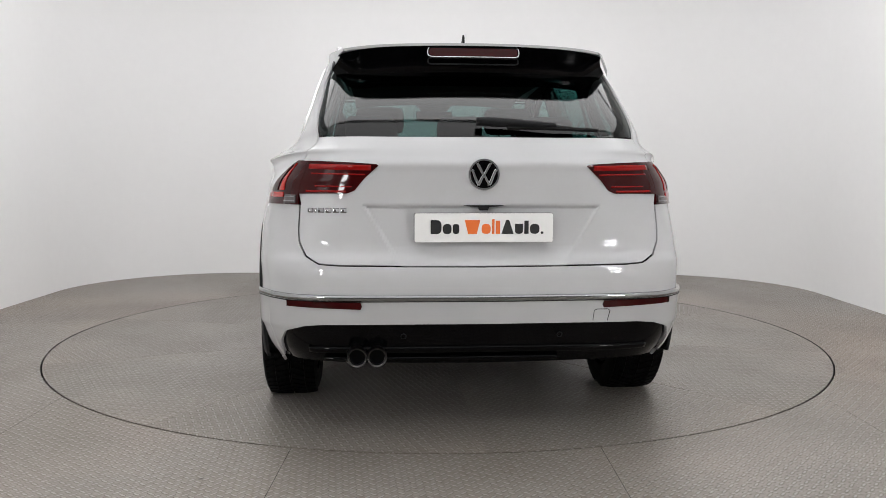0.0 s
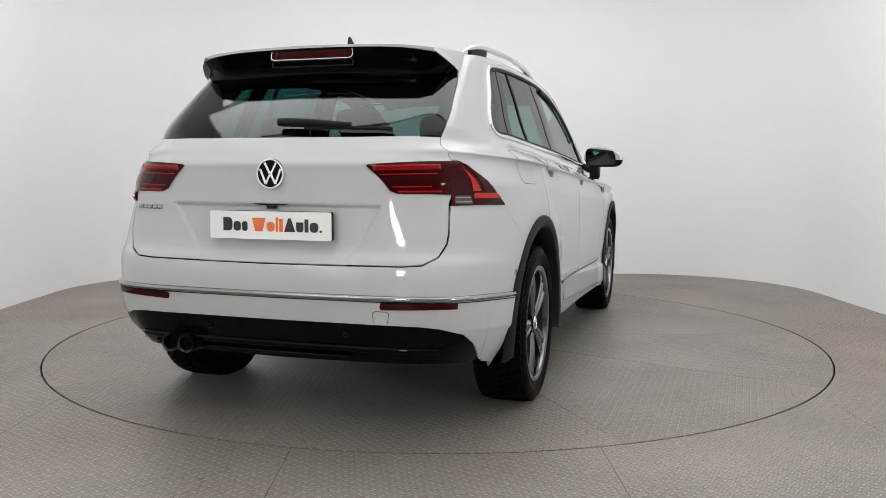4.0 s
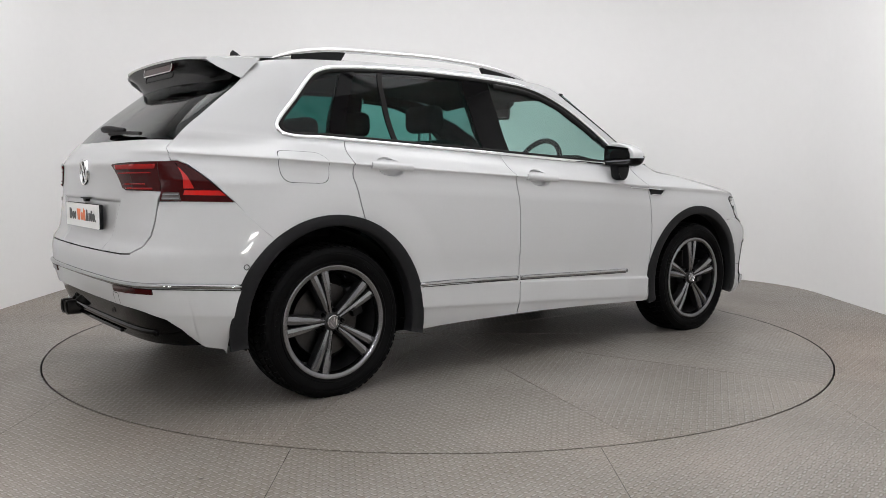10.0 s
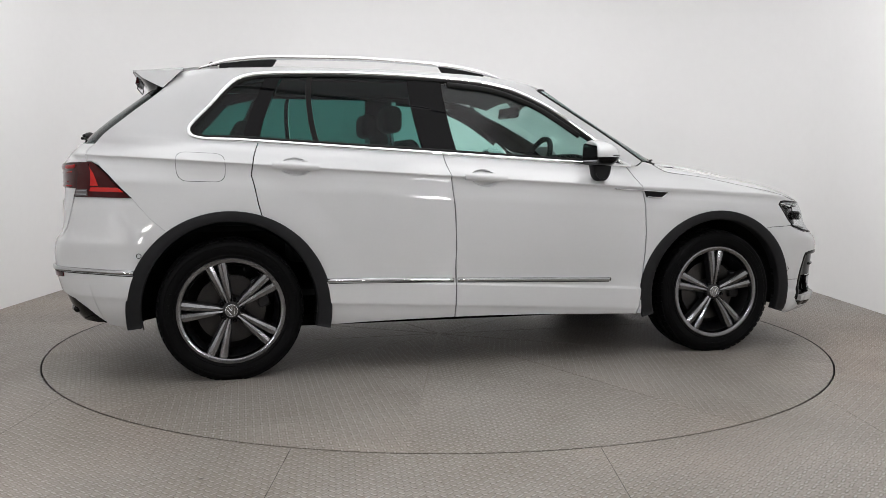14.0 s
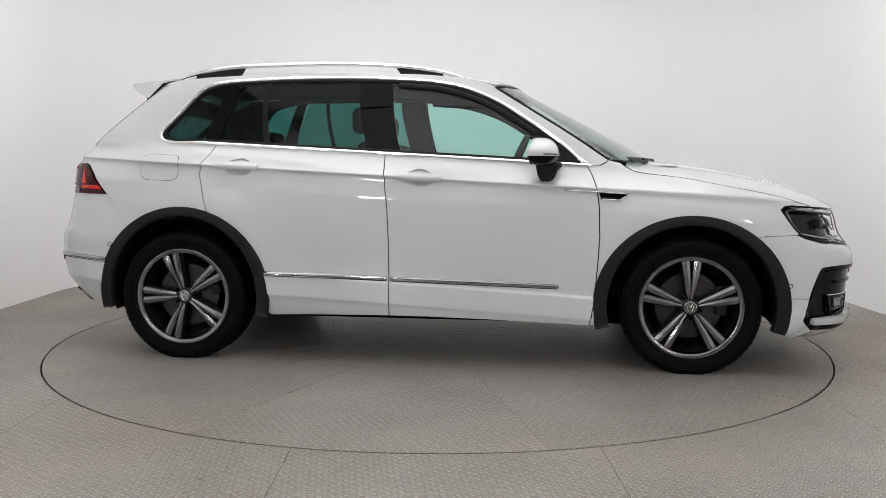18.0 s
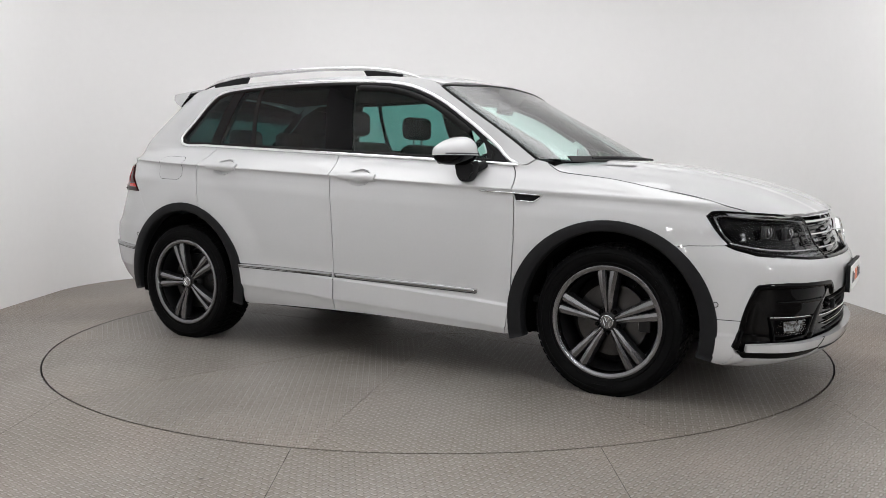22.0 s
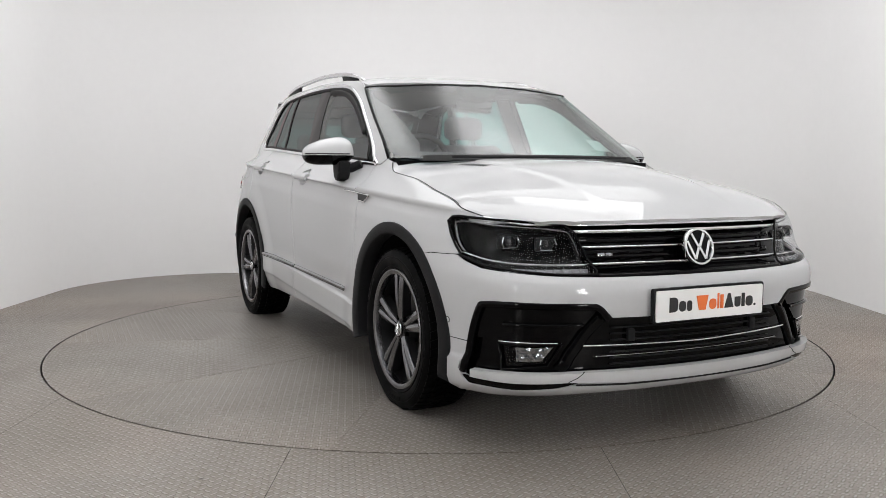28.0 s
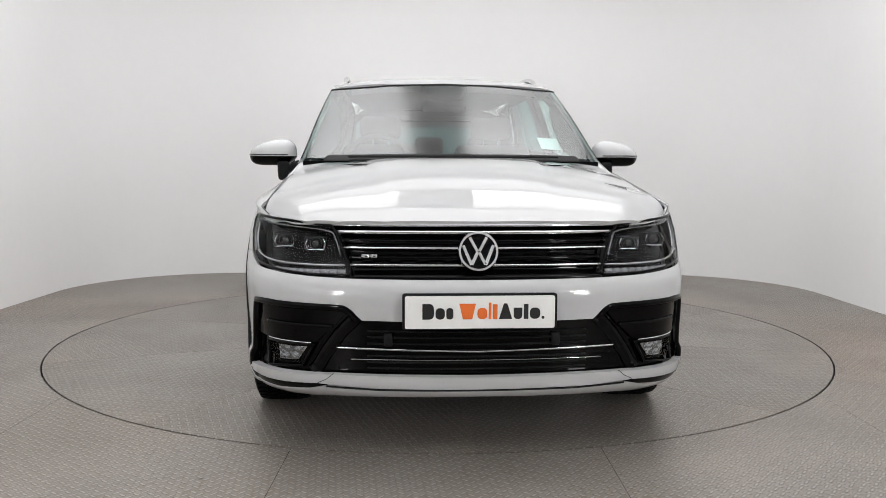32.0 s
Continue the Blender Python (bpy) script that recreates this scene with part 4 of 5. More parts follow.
def build_front_bumper():
    top = [S(1.657, 0.6995), S(1.70, 0.7052), S(1.845, 0.7092), S(1.89, 0.690), S(1.97, 0.668), F(0.72, 0.656), F(0.60, 0.647), F(0.455, 0.642), F(0.2, 0.640), F(0.0, 0.640)]
    vent = [F(0.0, 0.492), F(0.413, 0.497), F(0.44, 0.523), F(0.475, 0.546), F(0.52, 0.553), F(0.76, 0.558), S(2.0, 0.550), S(1.962, 0.525), S(1.885, 0.285), S(1.90, 0.262), S(1.96, 0.232), F(0.77, 0.232), F(0.60, 0.232), F(0.55, 0.225), F(0.0, 0.222)]
    arch_f = arc(HUB_X, HUB_Z, ARCH, -17, 48, 14, ARCH_F)
    # the skin is cut along the wide opening, so it comes as an upper and a lower piece
    upper = top + mirror_f(top[:-1])[::-1] + mirror_f(arch_f)[::-1] + mirror_f([S(1.83, 0.194), S(1.90, 0.262)]) + mirror_f(vent[1:10])[::-1] + vent[0:10] + [S(1.90, 0.262), S(1.83, 0.194)] + arch_f
    b = panel("front_bumper", upper, PAINT, car, du=0.008, dv=0.014)
    lip = [S(1.905, 0.262), S(1.945, 0.290), F(0.77, 0.296), F(0.51, 0.300), F(0.3, 0.298), F(0.0, 0.296)]
    lipb = [F(0.0, 0.252), F(0.37, 0.254), F(0.5, 0.262), F(0.57, 0.266), F(0.76, 0.260), S(1.940, 0.262)]
    panel("front_lip", lip[1:] + mirror_f(lip[1:-1])[::-1] + mirror_f(lipb)[::-1] + lipb[1:], PAINT, b, "body-coloured lower lip", lift=0.006, thick=0.03)
    base = [F(0.0, 0.243), F(0.40, 0.245), F(0.51, 0.250), F(0.56, 0.254), F(0.61, 0.238), F(0.72, 0.228), S(1.93, 0.232), S(1.893, 0.262), S(1.836, 0.196), S(1.95, 0.190), F(0.7, 0.196), F(0.5, 0.212), F(0.0, 0.218)]
    panel("front_spoiler", base + mirror_f(base[:-1])[::-1], PAINT, b, lift=0.004, thick=0.03)
    ven = [F(0.0, 0.493), F(0.413, 0.498), F(0.44, 0.525), F(0.475, 0.548), F(0.52, 0.556), F(0.76, 0.561), S(2.0, 0.553), S(1.960, 0.53), S(1.882, 0.285), S(1.89, 0.262), S(1.96, 0.225), F(0.72, 0.220), F(0.5, 0.235), F(0.0, 0.235)]
    panel("lower_grille", ven + mirror_f(ven[1:-1])[::-1], BLACK_GLOSS, b, "gloss black lower air intake surround", lift=-0.035, thick=0.02)
    strip("intake_bar", [F(y, 0.392 - 0.01 * (1 - abs(y) / 0.52)) for y in np.linspace(0.51, -0.51, 25)], 0.008, 0.012, CHROME, b, lift=-0.033)
    return b


build_rear_bumper()
fbump = build_front_bumper()


# ---- wheels ----
def build_wheel():
    wheel = bpy.data.objects.new("wheel", None)
    scene.collection.objects.link(wheel)
    wheel.parent = car
    R0 = 0.346
    prof = [(0.252, -0.100), (0.258, -0.107), (0.266, -0.109), (0.272, -0.113), (0.276, -0.110), (0.282, -0.113), (0.30, -0.118), (0.310, -0.1185), (0.313, -0.116), (0.317, -0.1175), (0.328, -0.114), (0.341, -0.102), (R0, -0.085), (R0, -0.060), (R0 - 0.008, -0.058), (R0 - 0.008, -0.050), (R0, -0.048), (R0, -0.012),
            (R0 - 0.008, -0.010), (R0 - 0.008, 0.0), (R0, 0.002), (R0, 0.045), (R0 - 0.008, 0.047), (R0 - 0.008, 0.055), (R0, 0.057), (R0, 0.085), (0.341, 0.10), (0.30, 0.115), (0.243, 0.105)]
    part("tyre", lathe(prof, 80), RUBBER, wheel, "black low-profile tyre")
    rim = part("rim", lathe([(0.253, -0.102), (0.2525, -0.108), (0.250, -0.111), (0.246, -0.1115), (0.233, -0.1085), (0.230, -0.106), (0.226, -0.090), (0.222, 0.08), (0.24, 0.10)], 72), ALLOY, wheel, "machined alloy rim")
    for a0 in (20, 140, 260):
        for k in range(5):
            a = radians(a0 + 5.2 * k)
            part("sidewall_mark", box(0.016, 0.002, 0.012, (0.297 * math.cos(a), -0.1185, 0.297 * math.sin(a)), 0, 2, pose(0, 0, 0, 0, 90 - math.degrees(a), 0)), RUBBER, wheel)
    rim.scale = (1.035, 1.0, 1.035)
    return wheel, rim


def spoke_bar(sd, face):
    """One blade of a twin spoke, from hub to rim along z: its two-facet machined face, or the dark body under it."""
    bm = bmesh.new()
    rows = []
    for k in range(11):
        t = k / 10
        z = 0.040 + 0.203 * t
        x = sd * (0.0085 + 0.0235 * t**1.15)
        w = 0.0070 + 0.0140 * t**0.8 - 0.003 * max(0.0, t - 0.85) / 0.15
        y = -0.080 - 0.020 * math.sin(math.pi * min(1, 0.2 + 0.75 * t)) * 0.6 - 0.014 * t
        if face:
            row = [(x - sd * w, y + 0.005), (x - sd * w * 0.92, y + 0.0015), (x - sd * w * 0.15, y - 0.003), (x + sd * w * 0.05, y - 0.0028), (x + sd * w * 0.88, y + 0.004), (x + sd * w, y + 0.009)]
        else:
            row = [(x - sd * (w + 0.004), y + 0.045), (x - sd * (w + 0.0015), y + 0.005), (x - sd * w * 0.5, y + 0.003), (x + sd * w * 0.5, y + 0.0045), (x + sd * (w + 0.0015), y + 0.0085), (x + sd * (w + 0.006), y + 0.045)]
        rows.append([bm.verts.new((px, py, z)) for px, py in row])
    for a, b in zip(rows, rows[1:]):
        for k in range(len(a) - 1):
            bm.faces.new((a[k], a[k + 1], b[k + 1], b[k]) if sd > 0 else (b[k], b[k + 1], a[k + 1], a[k]))
    bm.faces.new(rows[0])
    bm.faces.new(rows[-1][::-1])
    bmesh.ops.recalc_face_normals(bm, faces=bm.faces)
    return smooth_bm(bm, 20)


def tread_blocks(r0, count=60):
    """Rows of slanted tread blocks round the tyre."""
    bm = bmesh.new()
    for row, (yc, wy, slant) in enumerate(((-0.084, 0.020, 0.018), (-0.032, 0.027, 0.03), (0.032, 0.027, -0.03), (0.084, 0.020, -0.018))):
        for k in range(count):
            a = 2 * math.pi * (k + 0.25 * row) / count
            half = math.pi / count * 0.74
            ring = []
            for y, da in ((yc - wy, -slant), (yc + wy, slant)):
                drop = 0.011 * max(0.0, (abs(y) - 0.085) / 0.03) ** 1.3
                for q in (-half, half):
                    for r in (r0 - 0.012, r0 - drop):
                        ring.append(bm.verts.new((r * math.cos(a + q + da), y, r * math.sin(a + q + da))))
            for f in ((1, 3, 7, 5), (0, 1, 5, 4), (2, 6, 7, 3), (0, 2, 3, 1), (4, 5, 7, 6)):
                bm.faces.new([ring[i] for i in f])
    bmesh.ops.recalc_face_normals(bm, faces=bm.faces)
    return bm


def finish_wheel(wheel, rim):
    turn = [72 * k for k in range(5)]
    meshes = []
    for sd in (-1, 1):
        for face, mat, name in ((True, ALLOY, "spoke"), (False, ALLOY_DARK, "spoke_body")):
            bar = spoke_bar(sd, face)
            me = bpy.data.meshes.new(name)
            bar.to_mesh(me)
            bar.free()
            me.materials.append(mat)
            meshes.append(me)
    gap = prism([(-0.006, 0.05), (0.006, 0.05), (0.014, 0.10), (-0.014, 0.10)], 0.02, pose(0, -0.064, 0))
    mg = bpy.data.meshes.new("spoke_web")
    gap.to_mesh(mg)
    mg.materials.append(ALLOY_DARK)
    for a in turn:
        for me in meshes + [mg]:
            ob = new(me.name.split(".")[0], me)
            ob.parent, ob.matrix_basis = rim, pose(0, 0, 0, 0, a, 0)
    part("tread", tread_blocks(0.353), RUBBER, wheel)
    # valve
    part("valve", tube([(0.212 * math.cos(0.95), -0.07, 0.212 * math.sin(0.95)), (0.200 * math.cos(0.95), -0.098, 0.200 * math.sin(0.95))], 0.004, 6), BLACK_MATT, rim)
    part("hub", lathe([(0.0, -0.086), (0.034, -0.086), (0.044, -0.080), (0.060, -0.062), (0.066, -0.03)], 40), ALLOY_DARK, rim)
    cap = part("centre_cap", lathe([(0, -0.096), (0.026, -0.096), (0.031, -0.092), (0.031, -0.08)], 32), ALLOY, wheel, "round silver centre cap with a chrome emblem")
    part("emblem_ring", lathe([(0.0275, -0.097), (0.0285, -0.099), (0.030, -0.098), (0.031, -0.095)], 32), CHROME, cap)
    for x0, x1, s in ((-0.010, -0.002, 1), (0.010, 0.002, 1), (-0.018, -0.008, -1), (0.018, 0.008, -1)):
        a = Vector((x0, -0.097, 0.020 if s > 0 else 0.008))
        b = Vector((x1, -0.097, 0.0 if s > 0 else -0.020))
        part("emblem_bar", tube([a, b], 0.0022, 4), CHROME, cap)
    bolt = lathe([(0, -0.088), (0.007, -0.088), (0.009, -0.084), (0.009, -0.07)], 12)
    mbolt = bpy.data.meshes.new("wheel_bolt")
    bolt.to_mesh(mbolt)
    mbolt.materials.append(BLACK_GLOSS)
    for k in range(5):
        ob = new("wheel_bolt", mbolt)
        a = radians(72 * k + 36 + 90)
        ob.parent, ob.location = rim, (0.052 * math.cos(a), -0.004, 0.052 * math.sin(a))
    part("rim_barrel", lathe([(0.222, -0.085), (0.212, -0.04), (0.208, 0.06), (0.22, 0.10)], 64), ALLOY_DARK, rim)
    part("brake_disc", lathe([(0.06, -0.01), (0.07, -0.022), (0.168, -0.022), (0.168, 0.012), (0.07, 0.012)], 56), STEEL, wheel, "ventilated steel brake disc")
    part("brake_drum_hat", lathe([(0, -0.03), (0.066, -0.03), (0.07, 0.0)], 32), STEEL, wheel)
    part("brake_caliper", box(0.06, 0.075, 0.15, (0.160, -0.012, 0.03), 0.012), ALLOY_DARK, wheel)
    part("brake_shield", lathe([(0, 0.05), (0.215, 0.05)], 40), DARK, wheel)


def build_wheels():
    wheel, rim = build_wheel()
    finish_wheel(wheel, rim)
    wheel.matrix_basis = pose(HUB_X, -0.775, HUB_Z, 0, 0, 0)
    for x, y, turn, spin in ((-HUB_X, -0.775, 0, -18), (HUB_X, 0.775, 180, 0), (-HUB_X, 0.775, 180, 18)):
        w = copy_thing(wheel, pose(x, y, HUB_Z, 0, 0, turn) @ pose(0, 0, 0, 0, spin, 0))
        w.parent = car


build_wheels()


# ---- dark structure behind the panels ----
def build_inner():
    def inner(u, v):
        p = skin(u, v, -1)
        n = normal_at(lambda a, b: skin(a, b, -1), u, v)
        return p - n * (0.036 + 0.06 * min(1.0, max(0.0, (u - 0.7) / 0.15)))
    for sg in (-1, 1):
        low = [S(0.90, 0.27), S(0.0, 0.28), S(-0.85, 0.27)] + arc(-HUB_X, HUB_Z, ARCH, -10, 190, 24) + [S(-1.9, 0.32)]
        low += [R(0.5, 0.40), R(0.0, 0.40), R(0.0, 0.8), R(0.0, 1.13), R(0.6, 1.13), S(-1.9, 1.13), S(-1.0, 1.13), S(0.0, 1.07), S(0.8, 1.02), S(1.3, 0.95), S(1.7, 0.85), F(0.7, 0.80), F(0.0, 0.80), F(0.0, 0.26), F(0.5, 0.26), S(1.87, 0.25)]
        low += arc(HUB_X, HUB_Z, ARCH, -10, 190, 24)
        panel("inner_shell", low, DARK, car, sg=sg, f=inner, thick=0, du=0.05, dv=0.05)
    floor_pan = box(3.2, 1.02, 0.06, (0.0, 0, 0.215))
    part("floor_pan", floor_pan, DARK, car)
    part("floor_pan", box(1.75, 1.36, 0.06, (0.0, 0, 0.245)), DARK, car)


build_inner()


# ---- lamps ----
def build_tail_lamp(sg):
    lamp = panel("tail_lamp", [R(0.648, 1.056), R(0.68, 1.057), S(-1.975, 1.058), S(-1.950, 1.043), S(-1.795, 0.892), S(-1.80, 0.889), R(0.693, 0.894), R(0.692, 0.931), R(0.672, 1.0)], RED_DARK, car,
                 "smoked red rear lamp with bright light guide", sg=sg, lift=0.006, thick=0.03, du=0.012)
    panel("light_guide", [R(0.700, 1.046), S(-1.985, 1.047), S(-1.936, 0.946), S(-1.972, 0.946)], RED_BRIGHT, lamp, sg=sg, lift=0.009, thick=0.003, du=0.012)
    panel("light_guide", [S(-1.970, 0.938), S(-1.845, 0.937), S(-1.820, 0.916), S(-1.975, 0.919)], RED_BRIGHT, lamp, sg=sg, lift=0.009, thick=0.003, du=0.012)
    panel("side_field", [S(-1.962, 1.042), S(-1.945, 1.030), S(-1.850, 0.944), S(-1.918, 0.945)], RED_DARK, lamp, sg=sg, lift=0.009, thick=0.003, du=0.012)
    panel("reversing_light", [R(0.700, 0.929), S(-1.988, 0.929), S(-1.985, 0.897), R(0.702, 0.898)], REVERSE, lamp, sg=sg, lift=0.009, thick=0.003, du=0.012)
    for zz in (0.921, 0.905):
        strip("lamp_rib", [R(0.702, zz), S(-1.990, zz)], 0.005, 0.002, FROST, lamp, sg=sg, lift=0.012)
    inner = panel("tail_lamp_inner", [R(0.391, 1.041), R(0.400, 1.046), R(0.501, 1.051), R(0.6465, 1.056), R(0.6705, 1.0), R(0.6905, 0.934), R(0.509, 0.937), R(0.480, 0.948)], RED_DARK, gate,
                  "smoked red lamp section", sg=sg, lift=0.006, thick=0.02)
    for zz, y0, wd in ((1.034, 0.418, 0.020), (1.008, 0.440, 0.005), (0.962, 0.490, 0.005)):
        strip("light_bar", [R(y, zz + 0.012 * (y - 0.42)) for y in np.linspace(y0, 0.648 - 0.3 * (1.034 - zz), 9)], wd, 0.0025, RED, inner, sg=sg, lift=0.006)
    strip("light_bar", [R(y, 0.945) for y in np.linspace(0.51, 0.66, 6)], 0.008, 0.004, RED, inner, sg=sg, lift=0.006)


HEAD = [(1.767, 0.834), (1.785, 0.850), (1.815, 0.853), (1.93, 0.846)]


def build_head_lamp(sg):
    outline = side(HEAD) + [F(0.65, 0.837), F(0.529, 0.824), F(0.505, 0.800), F(0.452, 0.664), F(0.462, 0.652), F(0.60, 0.654), F(0.72, 0.664), S(1.96, 0.682), S(1.87, 0.708), S(1.80, 0.785)]
    lamp = panel("headlamp", outline, HOUSING, car, "clear headlamp with dark projector housing", sg=sg, lift=-0.05, thick=0.0)
    panel("lens", outline, LENS, lamp, sg=sg, lift=0.002, thick=0.0)
    strip("bezel", outline, 0.010, 0.006, BLACK_GLOSS, lamp, sg=sg, lift=-0.002, closed=True)
    brow = [S(1.797, 0.828), S(1.835, 0.838), S(1.94, 0.830), F(0.65, 0.821), F(0.540, 0.808), F(0.513, 0.780), F(0.494, 0.720)]
    strip("chrome_brow", spline(brow, 4), 0.006, 0.006, CHROME_DARK, lamp, sg=sg, lift=-0.016)
    strip("chrome_brow", spline([S(1.797, 0.828), S(1.835, 0.760), S(1.87, 0.726)], 4), 0.008, 0.006, CHROME_DARK, lamp, sg=sg, lift=-0.016)
    mid = [S(1.86, 0.722), S(1.96, 0.704), F(0.72, 0.694), F(0.60, 0.690), F(0.475, 0.690)]
    strip("chrome_brow", spline(mid, 4), 0.007, 0.012, SATIN, lamp, sg=sg, lift=-0.020)
    for y in np.linspace(0.74, 0.49, 9):
        strip("daylight_cell", [F(y + 0.0148, 0.674), F(y - 0.0148, 0.673)], 0.020, 0.006, FROST, lamp, sg=sg, lift=-0.022)
    for y, z, r in ((0.705, 0.762, 0.020), (0.585, 0.754, 0.020)):
        u, zp = F(y, z)
        p = skin(u, zp, -1)
        at = Matrix.Translation((p.x - 0.048, sg * abs(p.y), p.z)) @ pose(0, 0, 0, 0, 0, 90)
        unit = part("projector", lathe([(r + 0.004, 0.0), (r + 0.004, -0.012), (r + 0.001, -0.014), (r, 0.0), (r, 0.02)], 28, at), ALLOY_DARK, lamp)
        part("projector_lens", lathe([(0, -0.010), (r * 0.5, -0.007), (r * 0.9, 0.002), (r, 0.008)], 24, at), SMOKE, unit)
        part("projector_box", box(0.02, 0.085, 0.050, (p.x - 0.054, sg * abs(p.y), p.z), 0.006), ALLOY_DARK, unit)
        for d in (-1, 1):
            part("projector_trim", tube([(p.x - 0.034, sg * abs(p.y) + d * 0.030, p.z - 0.018), (p.x - 0.031, sg * abs(p.y) + d * 0.036, p.z), (p.x - 0.036, sg * abs(p.y) + d * 0.028, p.z + 0.018)], 0.0024, 6), CHROME, unit)
        part("projector_trim", tube([(p.x - 0.036, sg * abs(p.y) - 0.030, p.z - 0.022), (p.x - 0.036, sg * abs(p.y) + 0.030, p.z - 0.022)], 0.0022, 6), CHROME, unit)


for sgn in (-1, 1):
    build_tail_lamp(sgn)
    build_head_lamp(sgn)


# ---- emblems, plates and badges as plain shapes ----
def emblem(name, at, r, parent, label):
    bm = lathe([(r * 0.82, -0.004), (r * 0.86, -0.011), (r * 0.96, -0.011), (r, -0.004), (r, 0.004)], 48, at)
    ring = part(name, bm, CHROME, parent, label)
    part("emblem_disc", lathe([(0, -0.004), (r * 0.84, -0.004), (r * 0.84, 0.004)], 40, at), BLACK_GLOSS, ring)
    for x0, z0, x1, z1 in ((-0.42, 0.70, -0.02, -0.05), (0.42, 0.70, 0.02, -0.05), (-0.74, 0.30, -0.34, -0.66), (0.74, 0.30, 0.34, -0.66), (-0.34, -0.66, 0.0, 0.02), (0.34, -0.66, 0.0, 0.02)):
        a, b = Vector((x0 * r, -0.006, z0 * r)), Vector((x1 * r, -0.006, z1 * r))
        d = (b - a)
        ang = math.degrees(math.atan2(-d.z, d.x))
        mid = (a + b) / 2
        part("emblem_bar", tilted(d.length, 0.006, r * 0.16, at @ Matrix.Translation(mid) @ pose(0, 0, 0, 0, ang, 0)), CHROME, ring)


def tilted(sx, sy, sz, m, bevel=0.0012):
    bm = bmesh.new()
    bmesh.ops.create_cube(bm, size=1, matrix=Matrix.Diagonal((sx, sy, sz, 1)))
    bmesh.ops.bevel(bm, geom=bm.edges[:], offset=bevel, segments=1, affect="EDGES")
    bmesh.ops.transform(bm, matrix=m, verts=bm.verts)
    return bm


def plate(at, w, h, parent, label, rim=0.009):
    """A plate in its local x, z plane, facing -y."""
    holder = part("plate_holder", prism(rounded([(-w / 2 - rim, -h / 2 - rim / 2), (w / 2 + rim, -h / 2 - rim / 2), (w / 2 + rim, h / 2 + rim * 0.9), (-w / 2 - rim, h / 2 + rim * 0.9)], 0.010), 0.016, at @ pose(0, 0.004, 0)), BLACK_MATT, parent, "black plate holder")
    pl = part("plate", prism(rounded([(-w / 2, -h / 2), (w / 2, -h / 2), (w / 2, h / 2), (-w / 2, h / 2)], 0.008), 0.006, at @ pose(0, -0.006, 0)), WHITE_PLATE, parent, label)
    # the dealer's wording, as plain shapes of its size and colour
    x = -0.200 * w / 0.52
    for kind, width, tall, shape in ((INK, 0.040, 1.0, "half"), (INK, 0.032, 0.72, "disc"), (INK, 0.024, 0.72, "disc"), (None, 0.010, 0, ""), (ORANGE, 0.058, 1.0, "down"), (ORANGE, 0.034, 0.72, "disc"), (ORANGE, 0.009, 1.06, "bar"), (ORANGE, 0.016, 0.95, "bar"),
                                     (INK, 0.046, 1.0, "up"), (INK, 0.030, 0.72, "cup"), (INK, 0.016, 0.95, "bar"), (INK, 0.036, 0.72, "disc"), (INK, 0.010, 0.17, "disc")):
        wd = width * w / 0.52
        if kind:
            hh = 0.054 * tall * h / 0.112
            z0 = -0.024 * h / 0.112
            a, b = wd / 2, hh / 2
            pts = {"bar": [(-a, -b), (a, -b), (a, b), (-a, b)], "cup": [(-a, -b, a * 0.9), (a, -b, a * 0.9), (a, b), (-a, b)], "half": [(-a, -b), (a, -b, a * 1.2), (a, b, a * 1.2), (-a, b)],
                   "disc": [(-a, -b, a), (a, -b, a), (a, b, a), (-a, b, a)], "down": [(-a * 0.55, -b), (a * 0.55, -b), (a, b), (-a, b)], "up": [(-a, -b), (a, -b), (a * 0.25, b), (-a * 0.25, b)]}[shape]
            bm = prism(rounded(pts, 0.001), 0.002, at @ Matrix.Translation((x + wd / 2, -0.0095, z0 + hh / 2)))
            part("print_shape", bm, kind, pl)
        x += wd + 0.0052 * w / 0.52


def face_front(x, y, z, lean=0):
    return pose(x, y, z, 0, 0, 90) @ pose(0, 0, 0, lean, 0, 0)


def face_back(x, y, z, lean=0):
    return pose(x, y, z, 0, 0, -90) @ pose(0, 0, 0, lean, 0, 0)


emblem("front_emblem", face_front(2.212, 0, 0.737, -14), 0.073, car, "round chrome emblem on a black disc")
emblem("rear_emblem", face_back(-2.152, 0, 1.010, 0), 0.060, gate, "round chrome emblem on a black disc")
plate(face_front(2.283, 0, 0.533, 0), 0.525, 0.114, car, "white dealer plate with dark and orange print")
plate(face_back(-2.166, 0, 0.812, 0), 0.520, 0.108, gate, "white dealer plate with dark and orange print", 0.0015)

# model badge on the tailgate: six plain chrome blocks
for i, w in enumerate((0.019, 0.007, 0.022, 0.022, 0.022, 0.022)):
    y0 = 0.655 - sum((0.019, 0.007, 0.022, 0.022, 0.022, 0.022)[:i]) - 0.006 * i - w / 2
    strip("badge_block", [R(y0 + w / 2, 0.874), R(y0 - w / 2, 0.874)], 0.018, 0.003, CHROME_DARK, gate, sg=1, lift=0.001)

# release handle with camera under the emblem
part("release_handle", prism([(-0.078, 0.003), (0.078, 0.003), (0.05, -0.002), (0.020, -0.004), (0.016, -0.016), (-0.016, -0.016), (-0.020, -0.004), (-0.05, -0.002)], 0.02, face_back(-2.150, 0, 0.892)), BLACK_MATT, gate, "black release handle with camera")


